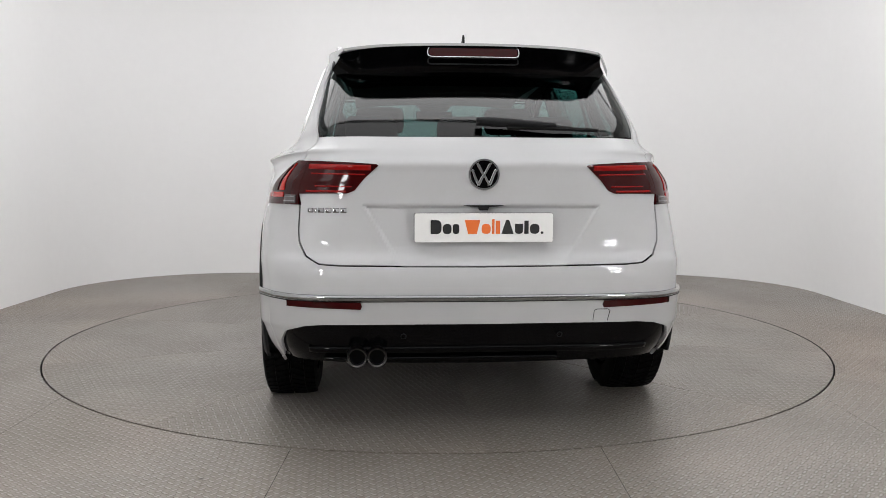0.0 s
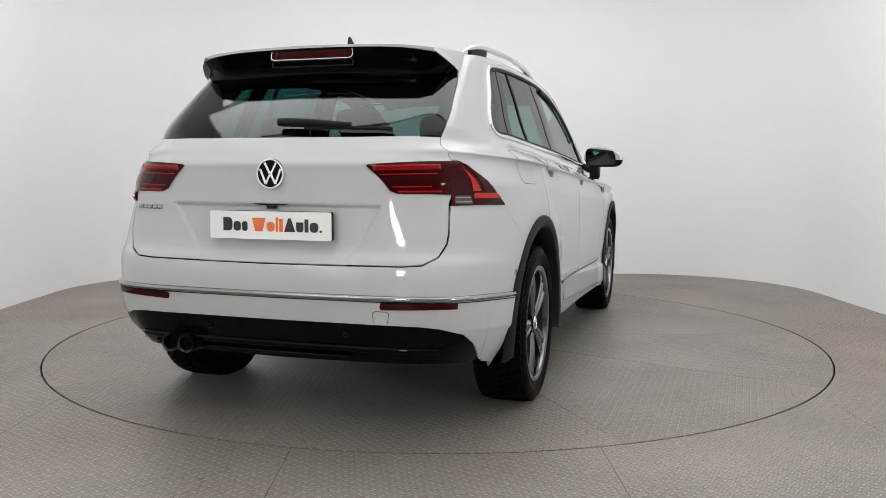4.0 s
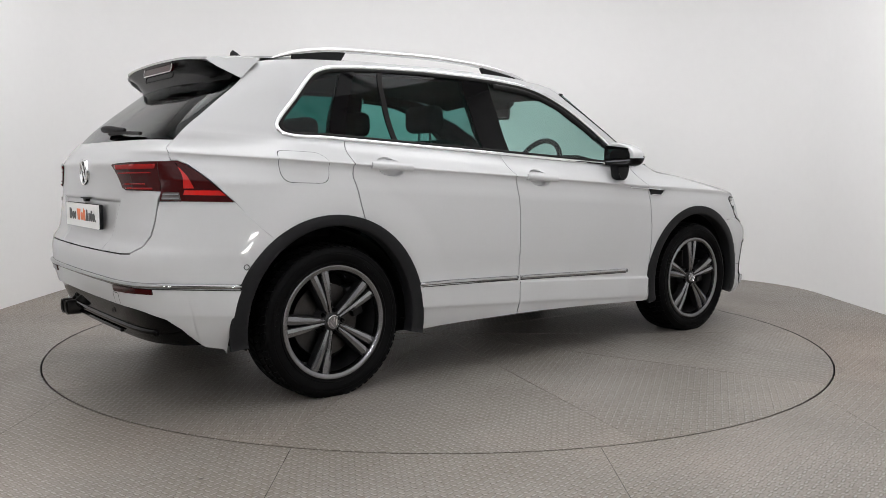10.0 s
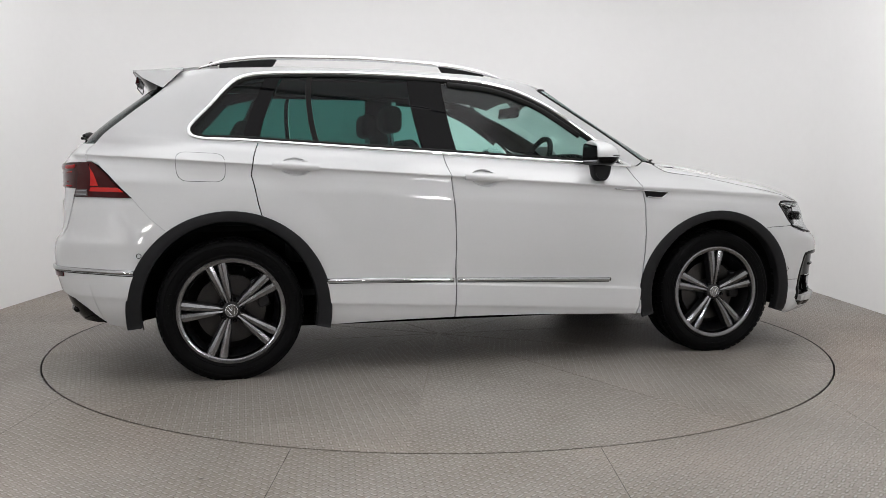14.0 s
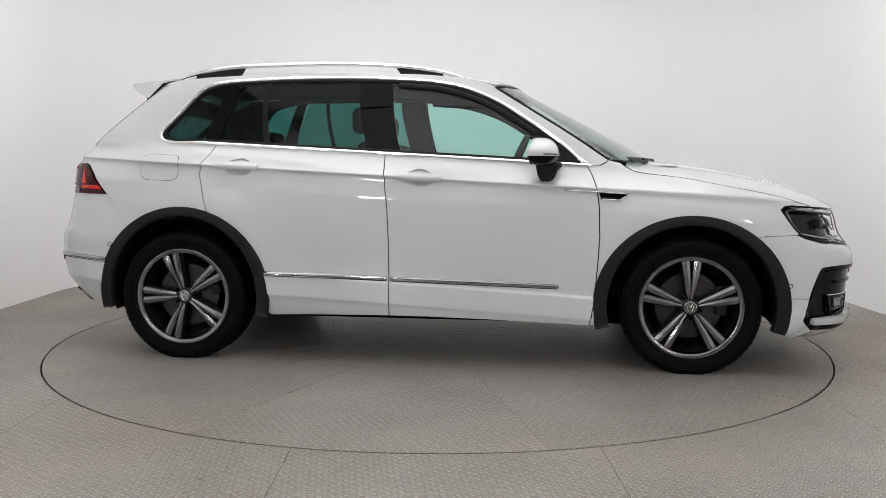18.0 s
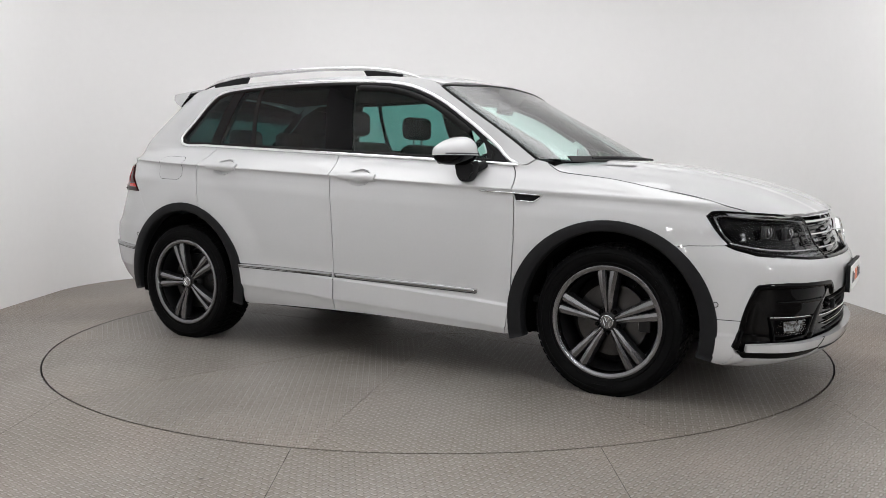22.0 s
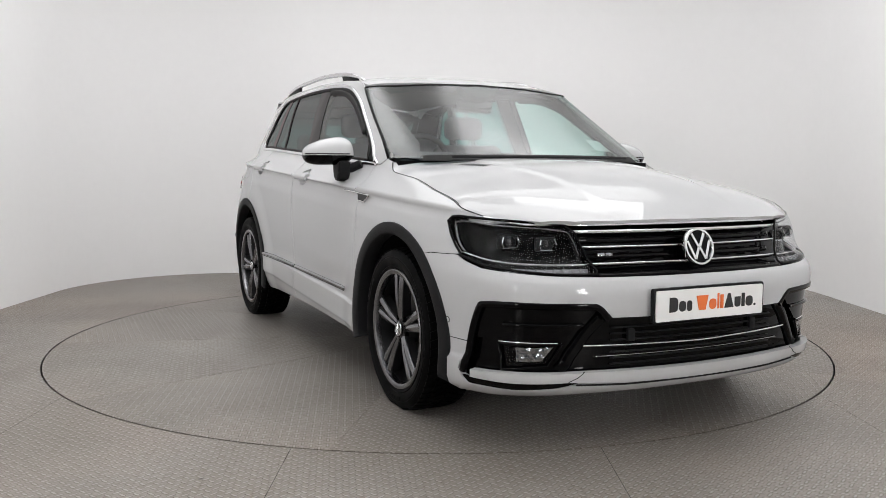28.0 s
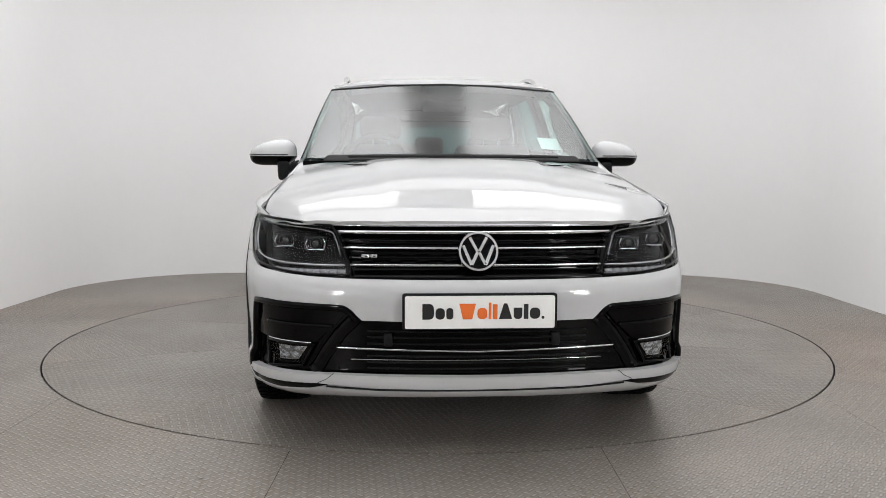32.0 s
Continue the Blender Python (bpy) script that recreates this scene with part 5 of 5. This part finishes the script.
# ---- front grille ----
def build_grille():
    edge = [F(0.52, 0.822), F(0.500, 0.800), F(0.447, 0.662), F(0.44, 0.650)]
    back = edge + mirror_f(edge)[::-1]
    g = panel("radiator_grille", back, BLACK_GLOSS, car, "black radiator grille with chrome bars", lift=-0.045, thick=0)
    for z, hw, wd, ht, mat in ((0.806, 0.508, 0.014, 0.026, CHROME), (0.748, 0.478, 0.009, 0.026, CHROME), (0.690, 0.455, 0.009, 0.026, CHROME)):
        strip("grille_bar", [F(y, z) for y in np.linspace(hw, -hw, 31)], wd, ht, mat, g, lift=-0.028)
    for z, hw in ((0.778, 0.495), (0.720, 0.468), (0.668, 0.445)):
        strip("grille_slat", [F(y, z) for y in np.linspace(hw, -hw, 25)], 0.022, 0.014, BLACK_GLOSS, g, lift=-0.044)
    for y in np.linspace(-0.40, 0.40, 9):
        for z in (0.778, 0.720):
            if abs(y) > 0.09:
                strip("grille_web", [F(y, z - 0.012), F(y, z + 0.012)], 0.05, 0.010, BLACK_GLOSS, g, lift=-0.044)
    strip("grille_frame", [F(y, 0.648) for y in np.linspace(0.45, -0.45, 25)], 0.014, 0.010, BLACK_GLOSS, g, lift=-0.006)
    brow = [S(1.80, 0.857), S(1.93, 0.852)] + [F(y, 0.828 + 0.004 * (1 - abs(y))) for y in (0.66, 0.53, 0.3, 0.0)]
    strip("upper_trim", brow + mirror_f(brow[:-1])[::-1], 0.009, 0.004, CHROME, car, "thin chrome line above grille and lamps", lift=-0.006)
    # plain emblem on the right half of the grille
    for y, w in ((0.405, 0.030), (0.375, 0.026)):
        strip("grille_badge", [F(y + w / 2, 0.722), F(y - w / 2, 0.722)], 0.016, 0.004, CHROME_DARK, g, lift=-0.018)


build_grille()


def build_front_details():
    for sg in (-1, 1):
        fog = panel("fog_lamp", [F(0.775, 0.392), F(0.60, 0.396), F(0.645, 0.328), F(0.768, 0.323)], BLACK_GLOSS, fbump, "fog lamp in black bezel", sg=sg, lift=-0.030, thick=0.01)
        panel("lens", [F(0.772, 0.390), F(0.63, 0.393), F(0.648, 0.330), F(0.765, 0.325)], LENS, fog, sg=sg, lift=-0.016, thick=0.004)
        strip("bezel", [F(0.783, 0.397), F(0.592, 0.401), F(0.640, 0.320), F(0.776, 0.315)], 0.010, 0.02, BLACK_GLOSS, fog, sg=sg, lift=-0.032, closed=True)
        panel("reflector", [F(0.742, 0.384), F(0.622, 0.388), F(0.660, 0.338), F(0.738, 0.333)], FACET, fog, sg=sg, lift=-0.026, thick=0.003)
        panel("vent_panel", [F(0.50, 0.545), F(0.76, 0.553), S(1.992, 0.545), S(1.968, 0.52), S(1.935, 0.41), F(0.79, 0.408), F(0.585, 0.410), F(0.515, 0.47), F(0.462, 0.530)], BLACK_GLOSS, fbump, "gloss black blanked vent", sg=sg, lift=-0.016, thick=0.01)
        strip("vent_bar", [F(y, 0.404) for y in np.linspace(0.785, 0.605, 8)], 0.008, 0.012, CHROME, fbump, sg=sg, lift=-0.028)
        strip("vent_blade", [F(y, 0.47) for y in np.linspace(0.775, 0.52, 10)], 0.014, 0.010, BLACK_GLOSS, fbump, sg=sg, lift=-0.016)
        strip("vent_blade", [F(y, 0.535) for y in np.linspace(0.77, 0.52, 10)], 0.016, 0.008, BLACK_GLOSS, fbump, sg=sg, lift=-0.016)
        strip("vent_surround", spline([S(1.900, 0.275), S(1.930, 0.40), S(1.972, 0.52), S(2.005, 0.541), F(0.74, 0.546), F(0.52, 0.542), F(0.465, 0.532), F(0.425, 0.49)], 5), 0.030, 0.016, BLACK_GLOSS, fbump, "gloss black vent surround", sg=sg, lift=-0.012)
        strip("vent_brace", [F(0.44, 0.50), F(0.50, 0.44), F(0.56, 0.36), F(0.60, 0.30)], 0.05, 0.014, BLACK_GLOSS, fbump, sg=sg, lift=-0.034)
        for x, z in ((1.818, 0.459),):
            strip("parking_sensor", [S(x + 0.011 * math.cos(a), z + 0.011 * math.sin(a)) for a in np.linspace(0, 2 * math.pi, 15)[:-1]], 0.0035, 0.0015, SEAL_AND_SHADE, fbump, sg=sg, closed=True)
        strip("parking_sensor", [S(-1.759 + 0.011 * math.cos(a), 0.618 + 0.011 * math.sin(a)) for a in np.linspace(0, 2 * math.pi, 15)[:-1]], 0.0035, 0.0015, SEAL_AND_SHADE, car, sg=sg, closed=True)
        strip("bumper_joint", [S(1.805, 0.395), S(1.87, 0.394), S(1.94, 0.391)], 0.003, 0.0012, SEAL_AND_SHADE, fbump, sg=sg)
        strip("lip_joint", [F(0.515, 0.302), F(0.54, 0.282), F(0.57, 0.268)], 0.003, 0.0085, SEAL_AND_SHADE, fbump, sg=sg)
    for k in range(7):
        strip("intake_slat", [F(y, 0.452 - 0.022 * k - 0.001) for y in np.linspace(0.40, -0.40, 17)], 0.006, 0.010, BLACK_MATT, fbump, lift=-0.034)
    strip("lip_gap", [F(y, 0.2475 + 0.008 * max(0, abs(y) - 0.35) / 0.2) for y in np.linspace(0.54, -0.54, 31)], 0.007, 0.005, BLACK_MATT, fbump, lift=0.003)
    for sg in (-1, 1):
        panel("lip_end", [F(0.53, 0.262), F(0.60, 0.243), F(0.72, 0.231), S(1.925, 0.236), S(1.905, 0.262), F(0.78, 0.258), F(0.60, 0.264)], BLACK_GLOSS, fbump, sg=sg, lift=0.002, thick=0.01)
    strip("intake_bar", [F(y, 0.350) for y in np.linspace(0.46, -0.46, 21)], 0.005, 0.008, CHROME_DARK, fbump, lift=-0.034)
    for y in (-0.32, 0.28):
        part("radar_block", box(0.02, 0.03, 0.045, (2.222, y, 0.425), 0.004), BLACK_MATT, fbump)
    hook = [R(0.423, 0.455), R(0.425, 0.495), R(0.435, 0.501), R(0.478, 0.501), R(0.487, 0.495), R(0.480, 0.455)]
    strip("tow_cover_joint", hook, 0.0028, 0.0008, SEAL_AND_SHADE, car)


build_front_details()


# ---- roof spoiler ----
def build_spoiler():
    sp = panel("roof_spoiler", [(-1.548, -0.596), (-1.62, -0.584), (-1.70, -0.562), (-1.765, -0.53), (-1.793, -0.46), (-1.806, -0.30), (-1.812, 0.0), (-1.806, 0.30), (-1.793, 0.46), (-1.765, 0.53), (-1.70, 0.562), (-1.62, 0.584), (-1.548, 0.596)],
               PAINT, car, "white roof spoiler with gloss black underside", f=roof_at, du=0.04, dv=0.03, thick=0.010)
    verts, faces = [], []
    cols = np.linspace(-0.582, 0.582, 41)
    for j in range(7):
        t = j / 6
        for y in cols:
            k = abs(y) / 0.582
            x0 = -1.806 + 0.010 * k**2 + 0.030 * k**6
            z0 = roof_at(x0, y).z - 0.008
            x1 = -1.735 + 0.070 * k**4
            z1 = 1.375 - 0.012 * math.exp(-((k - 0.8) / 0.14) ** 2) + 0.07 * max(0, (k - 0.86) / 0.14) ** 1.3
            bulge = 0.028 * math.sin(math.pi * t)
            verts.append((x0 + (x1 - x0) * t + bulge, y * (0.925 + 0.075 * t), z0 + (z1 - z0) * t))
    n = len(cols)
    for j in range(6):
        for i in range(n - 1):
            faces.append((j * n + i, j * n + i + 1, (j + 1) * n + i + 1, (j + 1) * n + i))
    base = 6 * n
    for i in range(n):
        x, y, z = verts[base + i]
        verts.append((x + 0.09, y, z + 0.055))
    for i in range(n - 1):
        faces.append((base + i, base + i + 1, 7 * n + i + 1, 7 * n + i))
    raw("underside", verts, faces, BLACK_SATIN, sp, "black underside")
    for sg in (-1, 1):
        top = [(-1.548, 0.5965), (-1.62, 0.5845), (-1.70, 0.5625), (-1.768, 0.530)]
        low = [(-1.643, 0.603, 1.430), (-1.69, 0.590, 1.452), (-1.74, 0.565, 1.479), (-1.775, 0.531, 1.510)]
        vs, n = [], 6
        for j in range(n):
            for (x, y), b in zip(top, low):
                p = roof_at(x, y).lerp(Vector(b), j / (n - 1))
                vs.append((p.x, sg * p.y, p.z))
        fc = [(j * 4 + i, j * 4 + i + 1, j * 4 + i + 5, j * 4 + i + 4) for j in range(n - 1) for i in range(3)]
        raw("side_fin", vs, fc if sg > 0 else [f[::-1] for f in fc], PAINT, sp)
    lampm = face_back(-1.792, 0, 1.505, -12)
    part("brake_light", prism(rounded([(-0.182, -0.018), (0.182, -0.018), (0.182, 0.018), (-0.182, 0.018)], 0.018), 0.014, lampm), RED_DARK, sp, "slim smoked red brake light")
    rim = rounded([(-0.188, -0.021), (0.188, -0.021), (0.188, 0.021), (-0.188, 0.021)], 0.021)
    part("brake_light_frame", tube([lampm @ Vector((x, -0.007, z)) for x, z in rim], 0.0026, 6, closed=True), SATIN, sp)
    low = rounded([(-0.186, -0.046), (0.186, -0.046), (0.186, -0.02), (-0.186, -0.02)], 0.018)
    part("washer_slot", tube([lampm @ Vector((x, 0.008, z)) for x, z in low], 0.003, 6, closed=True), BLACK_MATT, sp)


build_spoiler()


# ---- rear wiper ----
def build_rear_wiper():
    def on(y, z, lift):
        u, zp = R(y, z)
        p, n = skin(u, zp, -1), normal_at(lambda a, b: skin(a, b, -1), u, zp)
        return p + n * lift
    w = part("rear_wiper", tube([on(y, z, 0.022) for y, z in ((-0.018, 1.196), (0.05, 1.194), (0.14, 1.190), (0.22, 1.185), (0.29, 1.184))], [0.016, 0.018, 0.016, 0.013, 0.008], 8), BLACK_MATT, gate, "black rear wiper")
    part("wiper_blade", tube([on(0.10, 1.178, 0.012), on(0.28, 1.178, 0.012), on(0.455, 1.172, 0.012)], 0.008, 6), SEAL_AND_SHADE, w)


build_rear_wiper()


# ---- door mirrors ----
def build_mirror(sg):
    def pw(v, e):
        return math.copysign(abs(v) ** e, v)

    def half(upper):
        bm = bmesh.new()
        nu, nv = 36, 10
        rows = []
        for j in range(nv + 1):
            v = math.pi / 2 * j / nv
            row = []
            for i in range(nu):
                u = 2 * math.pi * i / nu
                c = math.cos(v) ** (0.75 if upper else 0.5)
                x = 0.085 * c * pw(math.cos(u), 0.75)
                y = 0.126 * c * pw(math.sin(u), 0.7)
                z = 0.068 * math.sin(v) if upper else -0.048 * math.sin(v) ** 0.8
                if upper:
                    z += 0.018 * min(1.0, j / 2)
                    z *= 1 - 0.30 * y / 0.126
                    x -= 0.10 * z
                else:
                    x, y = x * (1 + 0.35 * z / 0.048) , y * (1 + 0.12 * z / 0.048) - 0.012 * z / 0.048
                x = max(x, -0.052)
                k = max(y, 0.0) / 0.126
                row.append(bm.verts.new((x + 0.588 - 0.026 * k * k, sg * (0.928 + y), z + 1.098)))
            rows.append(row)
        for a, b in zip(rows, rows[1:]):
            for i in range(nu):
                bm.faces.new((a[i], a[(i + 1) % nu], b[(i + 1) % nu], b[i]))
        bm.faces.new(rows[0])
        bmesh.ops.remove_doubles(bm, verts=bm.verts, dist=0.0003)
        bmesh.ops.recalc_face_normals(bm, faces=bm.faces)
        return smooth_bm(bm, 50)
    mir = part("door_mirror", half(False), BLACK_GLOSS, car, "door mirror with white cap and black base")
    part("mirror_cap", half(True), PAINT, mir, "white painted cap")
    part("mirror_rim", prism(rounded([(-0.106, -0.042), (0.106, -0.046), (0.104, 0.052), (-0.104, 0.076)], 0.036), 0.012, pose(0.534, sg * 0.922, 1.100, 0, 0, -90 * 1) if sg < 0 else pose(0.534, sg * 0.922, 1.100, 0, 0, -90) @ Matrix.Diagonal((-1, 1, 1, 1)), 0.003), BLACK_GLOSS, mir)
    part("mirror_glass", prism(rounded([(-0.090, -0.034), (0.090, -0.036), (0.088, 0.044), (-0.088, 0.054)], 0.03), 0.004, pose(0.525, sg * 0.922, 1.100, 0, 0, -90)), MIRROR, mir, "mirror glass")
    lamp = [(0.588 + 0.086 * math.cos(a) ** 0.75 - 0.026 * (max(math.sin(a), 0) ** 0.7) ** 2, sg * (0.928 + 0.127 * pw(math.sin(a), 0.7)), 1.106) for a in np.linspace(-0.6, 1.3, 16)]
    part("indicator", tube(lamp, 0.0035, 6), SMOKE, mir)
    foot = prism(rounded([(-0.058, 0.02), (0.062, 0.02), (0.050, -0.050), (0.026, -0.078), (-0.022, -0.078), (-0.042, -0.055)], 0.02), 0.062, pose(0.608, sg * 0.868, 1.050), 0.012)
    part("mirror_foot", foot, BLACK_MATT, mir)
    part("mirror_arm", tube([(0.612, sg * 0.868, 1.026), (0.640, sg * 0.825, 1.036), (0.668, sg * 0.785, 1.058)], [0.028, 0.028, 0.026], 12, 0.8), BLACK_MATT, mir)


for sgn in (-1, 1):
    build_mirror(sgn)


# ---- cabin ----
def build_seat(x, y, w, back_top, lean, name, head=True):
    seat = bpy.data.objects.new(name, None)
    scene.collection.objects.link(seat)
    seat.parent = car
    part("cushion", box(0.50, w, 0.16, (x + 0.22, y, 0.62), 0.05, 3), FABRIC, seat)
    h = back_top - 0.66
    part("backrest", box(0.13, w * 0.96, h, (0, 0, 0), 0.055, 3, pose(x - 0.03 - math.sin(radians(lean)) * h / 2, y, 0.66 + h / 2, 0, -lean, 0)), FABRIC, seat)
    if head:
        hx = x - 0.05 - math.sin(radians(lean)) * (h + 0.10)
        part("headrest", box(0.10, min(0.27, w * 0.6), 0.15, (hx, y, back_top + 0.105), 0.042, 3), FABRIC, seat)
        for d in (-0.05, 0.05):
            part("headrest_post", tube([(hx + 0.01, y + d, back_top - 0.04), (hx, y + d, back_top + 0.06)], 0.007, 6), SATIN, seat)


def build_cabin():
    for y in (-0.36, 0.37):
        build_seat(-0.22, y, 0.52, 1.20, 16, "front_seat")
    for y in (-0.42, 0.0, 0.42):
        build_seat(-1.02, y, 0.42 if y else 0.36, 1.10, 20, "rear_seat")
    prof = [(0.98, 1.075), (0.80, 1.085), (0.62, 1.075), (0.56, 1.03), (0.60, 0.90), (0.66, 0.60), (1.0, 0.60)]
    part("dashboard", prism(prof, 1.40, None, 0.015), TRIM, car, "dark moulded dashboard")
    part("binnacle", prism([(0.72, 1.07), (0.56, 1.075), (0.52, 1.11), (0.60, 1.125), (0.74, 1.10)], 0.36, pose(0, -0.37, 0), 0.01), TRIM, car)
    wheel_m = pose(0.42, -0.37, 1.045, 0, 24, 0) @ pose(0, 0, 0, 0, 0, 90)
    sw = part("steering_wheel", tube([wheel_m @ Vector((0.182 * math.cos(a), 0, 0.182 * math.sin(a))) for a in np.linspace(0, 2 * math.pi, 37)[:-1]], 0.016, 10, closed=True), TRIM, car, "black steering wheel")
    part("airbag_hub", lathe([(0, -0.03), (0.05, -0.028), (0.07, 0.0), (0.06, 0.02)], 24, wheel_m), TRIM, sw)
    for a in (0, 180, 270):
        c, s = math.cos(radians(a)), math.sin(radians(a))
        part("steering_spoke", tube([wheel_m @ Vector((0.05 * c, 0, 0.05 * s)), wheel_m @ Vector((0.178 * c, 0, 0.178 * s))], 0.014, 6), TRIM, sw)
    part("interior_mirror", box(0.03, 0.25, 0.07, (0.395, 0.0, 1.385), 0.014, 2, pose(0, 0, 0, 0, 12, 8)), BLACK_GLOSS, car, "black interior mirror")
    part("sensor_pod", prism([(-0.13, 0.0), (0.13, 0.0), (0.09, -0.06), (0.03, -0.085), (-0.03, -0.085), (-0.09, -0.06)], 0.05, pose(0.43, 0, 1.485, 0, 0, 90) @ pose(0, 0, 0, -35, 0, 0), 0.006), BLACK_MATT, car, "black sensor cover behind the windscreen")
    # headliner and pillar linings
    verts, faces, normals = sheet([(0.42, -0.52), (0.42, 0.52), (-0.9, 0.56), (-1.60, 0.50), (-1.60, -0.50), (-0.9, -0.56)], lambda x, y: roof_at(x, y) - Vector((0, 0, 0.045)), 0.15, 0.12, 0)
    raw("headliner", verts, faces, LINER, car)
    # inner linings along pillars and roof frame
    def lining(u, v):
        p = skin(u, v, -1)
        return p - normal_at(lambda a, b: skin(a, b, -1), u, v) * 0.03
    for sg in (-1, 1):
        panel("pillar_lining", [S(-0.34, 1.13), S(-0.40, 1.52), S(-0.23, 1.51), S(-0.17, 1.12)], TRIM, car, sg=sg, f=lining, thick=0.01)
        panel("pillar_lining", [S(-1.27, 1.18), S(-1.13, 1.50), S(-1.05, 1.51), S(-1.19, 1.17)], TRIM, car, sg=sg, f=lining, thick=0.01)
        panel("pillar_lining", [S(-1.46, 1.18), S(-1.50, 1.24), S(-1.30, 1.46), S(-1.18, 1.52), S(-1.45, 1.515), S(-1.62, 1.44), S(-1.86, 1.22), S(-1.90, 1.16)], TRIM, car, sg=sg, f=lining, thick=0.01)
        panel("roof_lining", [S(0.42, 1.44), S(0.16, 1.46), S(-0.3, 1.505), S(-1.1, 1.50), S(-1.3, 1.45), S(-1.5, 1.50), S(-1.0, 1.545), S(-0.3, 1.545), S(0.2, 1.51)], TRIM, car, sg=sg, f=lining, thick=0.01)
        panel("pillar_lining", [S(1.02, 1.10), S(0.66, 1.175), S(0.49, 1.285), S(0.32, 1.390), S(0.16, 1.455), S(0.36, 1.48), S(0.55, 1.38), S(0.72, 1.285), S(0.90, 1.185)], TRIM, car, sg=sg, f=lining, thick=0.01)
    part("boot_floor", box(0.9, 1.1, 0.03, (-1.62, 0, 0.72)), TRIM, car)
    part("cabin_floor", box(2.4, 1.5, 0.03, (-0.2, 0, 0.40)), TRIM, car)
    part("bulkhead", box(0.03, 1.46, 0.7, (1.0, 0, 0.72)), DARK, car)
    raw("windscreen_notice", [(0.93, 0.46, 1.135), (0.885, 0.64, 1.125), (0.80, 0.62, 1.185), (0.84, 0.45, 1.195)], [(0, 1, 2, 3)], PAPER, car, "white paper notice on the dashboard", smooth=False)


build_cabin()


# ---- turntable wedges and floor sheets, each a plate of its own ----
def build_deck():
    base = lathe([(0, -0.012), (RING - 0.013, -0.012), (RING - 0.013, -0.045)], 120, pose(0, 0, 0, 90))
    bmesh.ops.translate(base, vec=(0, 0, 0.0095), verts=base.verts)
    part("deck_frame", base, TREAD_DISC, turntable)
    n = 14
    half = 0.0005
    rim = RING - 0.010
    a1 = radians(36)
    pts = [(0.02, 0.0)] + [(rim * math.cos(a1 * k / n), rim * math.sin(a1 * k / n)) for k in range(n + 1)]
    shift = Vector((math.cos(a1 / 2), math.sin(a1 / 2))) * (half / math.sin(a1 / 2))
    pts = [(x + shift.x, y + shift.y) if i == 0 else (x, y) for i, (x, y) in enumerate(pts)]
    pts[1] = (rim, half)
    pts[-1] = (rim * math.cos(a1) + half * math.sin(a1), rim * math.sin(a1) - half * math.cos(a1))
    bm = bmesh.new()
    vs = [bm.verts.new((x, y, 0)) for x, y in pts]
    f = bm.faces.new(vs)
    ext = bmesh.ops.extrude_face_region(bm, geom=[f])
    bmesh.ops.translate(bm, vec=(0, 0, -0.002), verts=[v for v in ext["geom"] if isinstance(v, bmesh.types.BMVert)])
    bmesh.ops.recalc_face_normals(bm, faces=bm.faces)
    me = bpy.data.meshes.new("deck_plate")
    bm.to_mesh(me)
    bm.free()
    me.materials.append(TREAD_DISC)
    for k in range(10):
        ob = new("deck_plate", me)
        ob.parent, ob.matrix_basis = turntable, pose(0, 0, 0, 0, 0, 36 * k)


def build_floor():
    fl = new("floor")
    tagged(fl, "grey steel tread plate studio floor", "floor", kind="structure")
    r = RING
    cuts = [-3.36, -1.70, -0.545, 0.605, 1.755, 3.36]
    for a, b in zip(cuts, cuts[1:]):
        x0, x1 = a + 0.0009, b - 0.0009
        xs = sorted(set(list(np.linspace(x0, x1, 24)) + [v for v in (-r, r) if x0 < v < x1] + [math.copysign(r * math.cos(q), a + b) for q in (0.02, 0.05, 0.09, 0.14, 0.2) if x0 < math.copysign(r * math.cos(q), a + b) < x1]))
        for s, far in ((1, 3.3), (-1, -7.55)):
            bm = bmesh.new()
            near = [bm.verts.new((x, s * math.sqrt(max(r * r - x * x, 0)), 0)) for x in xs]
            away = [bm.verts.new((x, far, 0)) for x in xs]
            for i in range(len(xs) - 1):
                q = (near[i], near[i + 1], away[i + 1], away[i])
                bm.faces.new(q if s > 0 else q[::-1])
            part("floor_sheet", bm, TREAD, fl)
    lip = lathe([(r, -0.001), (r, -0.06)], 160, pose(0, 0, 0, 90))
    part("pit_edge", lip, STEEL, fl)
    # near-black sheet below, its colour stands in for shade in the gaps
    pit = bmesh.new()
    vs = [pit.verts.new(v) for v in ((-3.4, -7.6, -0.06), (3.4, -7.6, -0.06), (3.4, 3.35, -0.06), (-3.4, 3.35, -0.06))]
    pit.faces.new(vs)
    part("gap_shadow_sheet", pit, GAP, fl)


build_deck()
build_floor()


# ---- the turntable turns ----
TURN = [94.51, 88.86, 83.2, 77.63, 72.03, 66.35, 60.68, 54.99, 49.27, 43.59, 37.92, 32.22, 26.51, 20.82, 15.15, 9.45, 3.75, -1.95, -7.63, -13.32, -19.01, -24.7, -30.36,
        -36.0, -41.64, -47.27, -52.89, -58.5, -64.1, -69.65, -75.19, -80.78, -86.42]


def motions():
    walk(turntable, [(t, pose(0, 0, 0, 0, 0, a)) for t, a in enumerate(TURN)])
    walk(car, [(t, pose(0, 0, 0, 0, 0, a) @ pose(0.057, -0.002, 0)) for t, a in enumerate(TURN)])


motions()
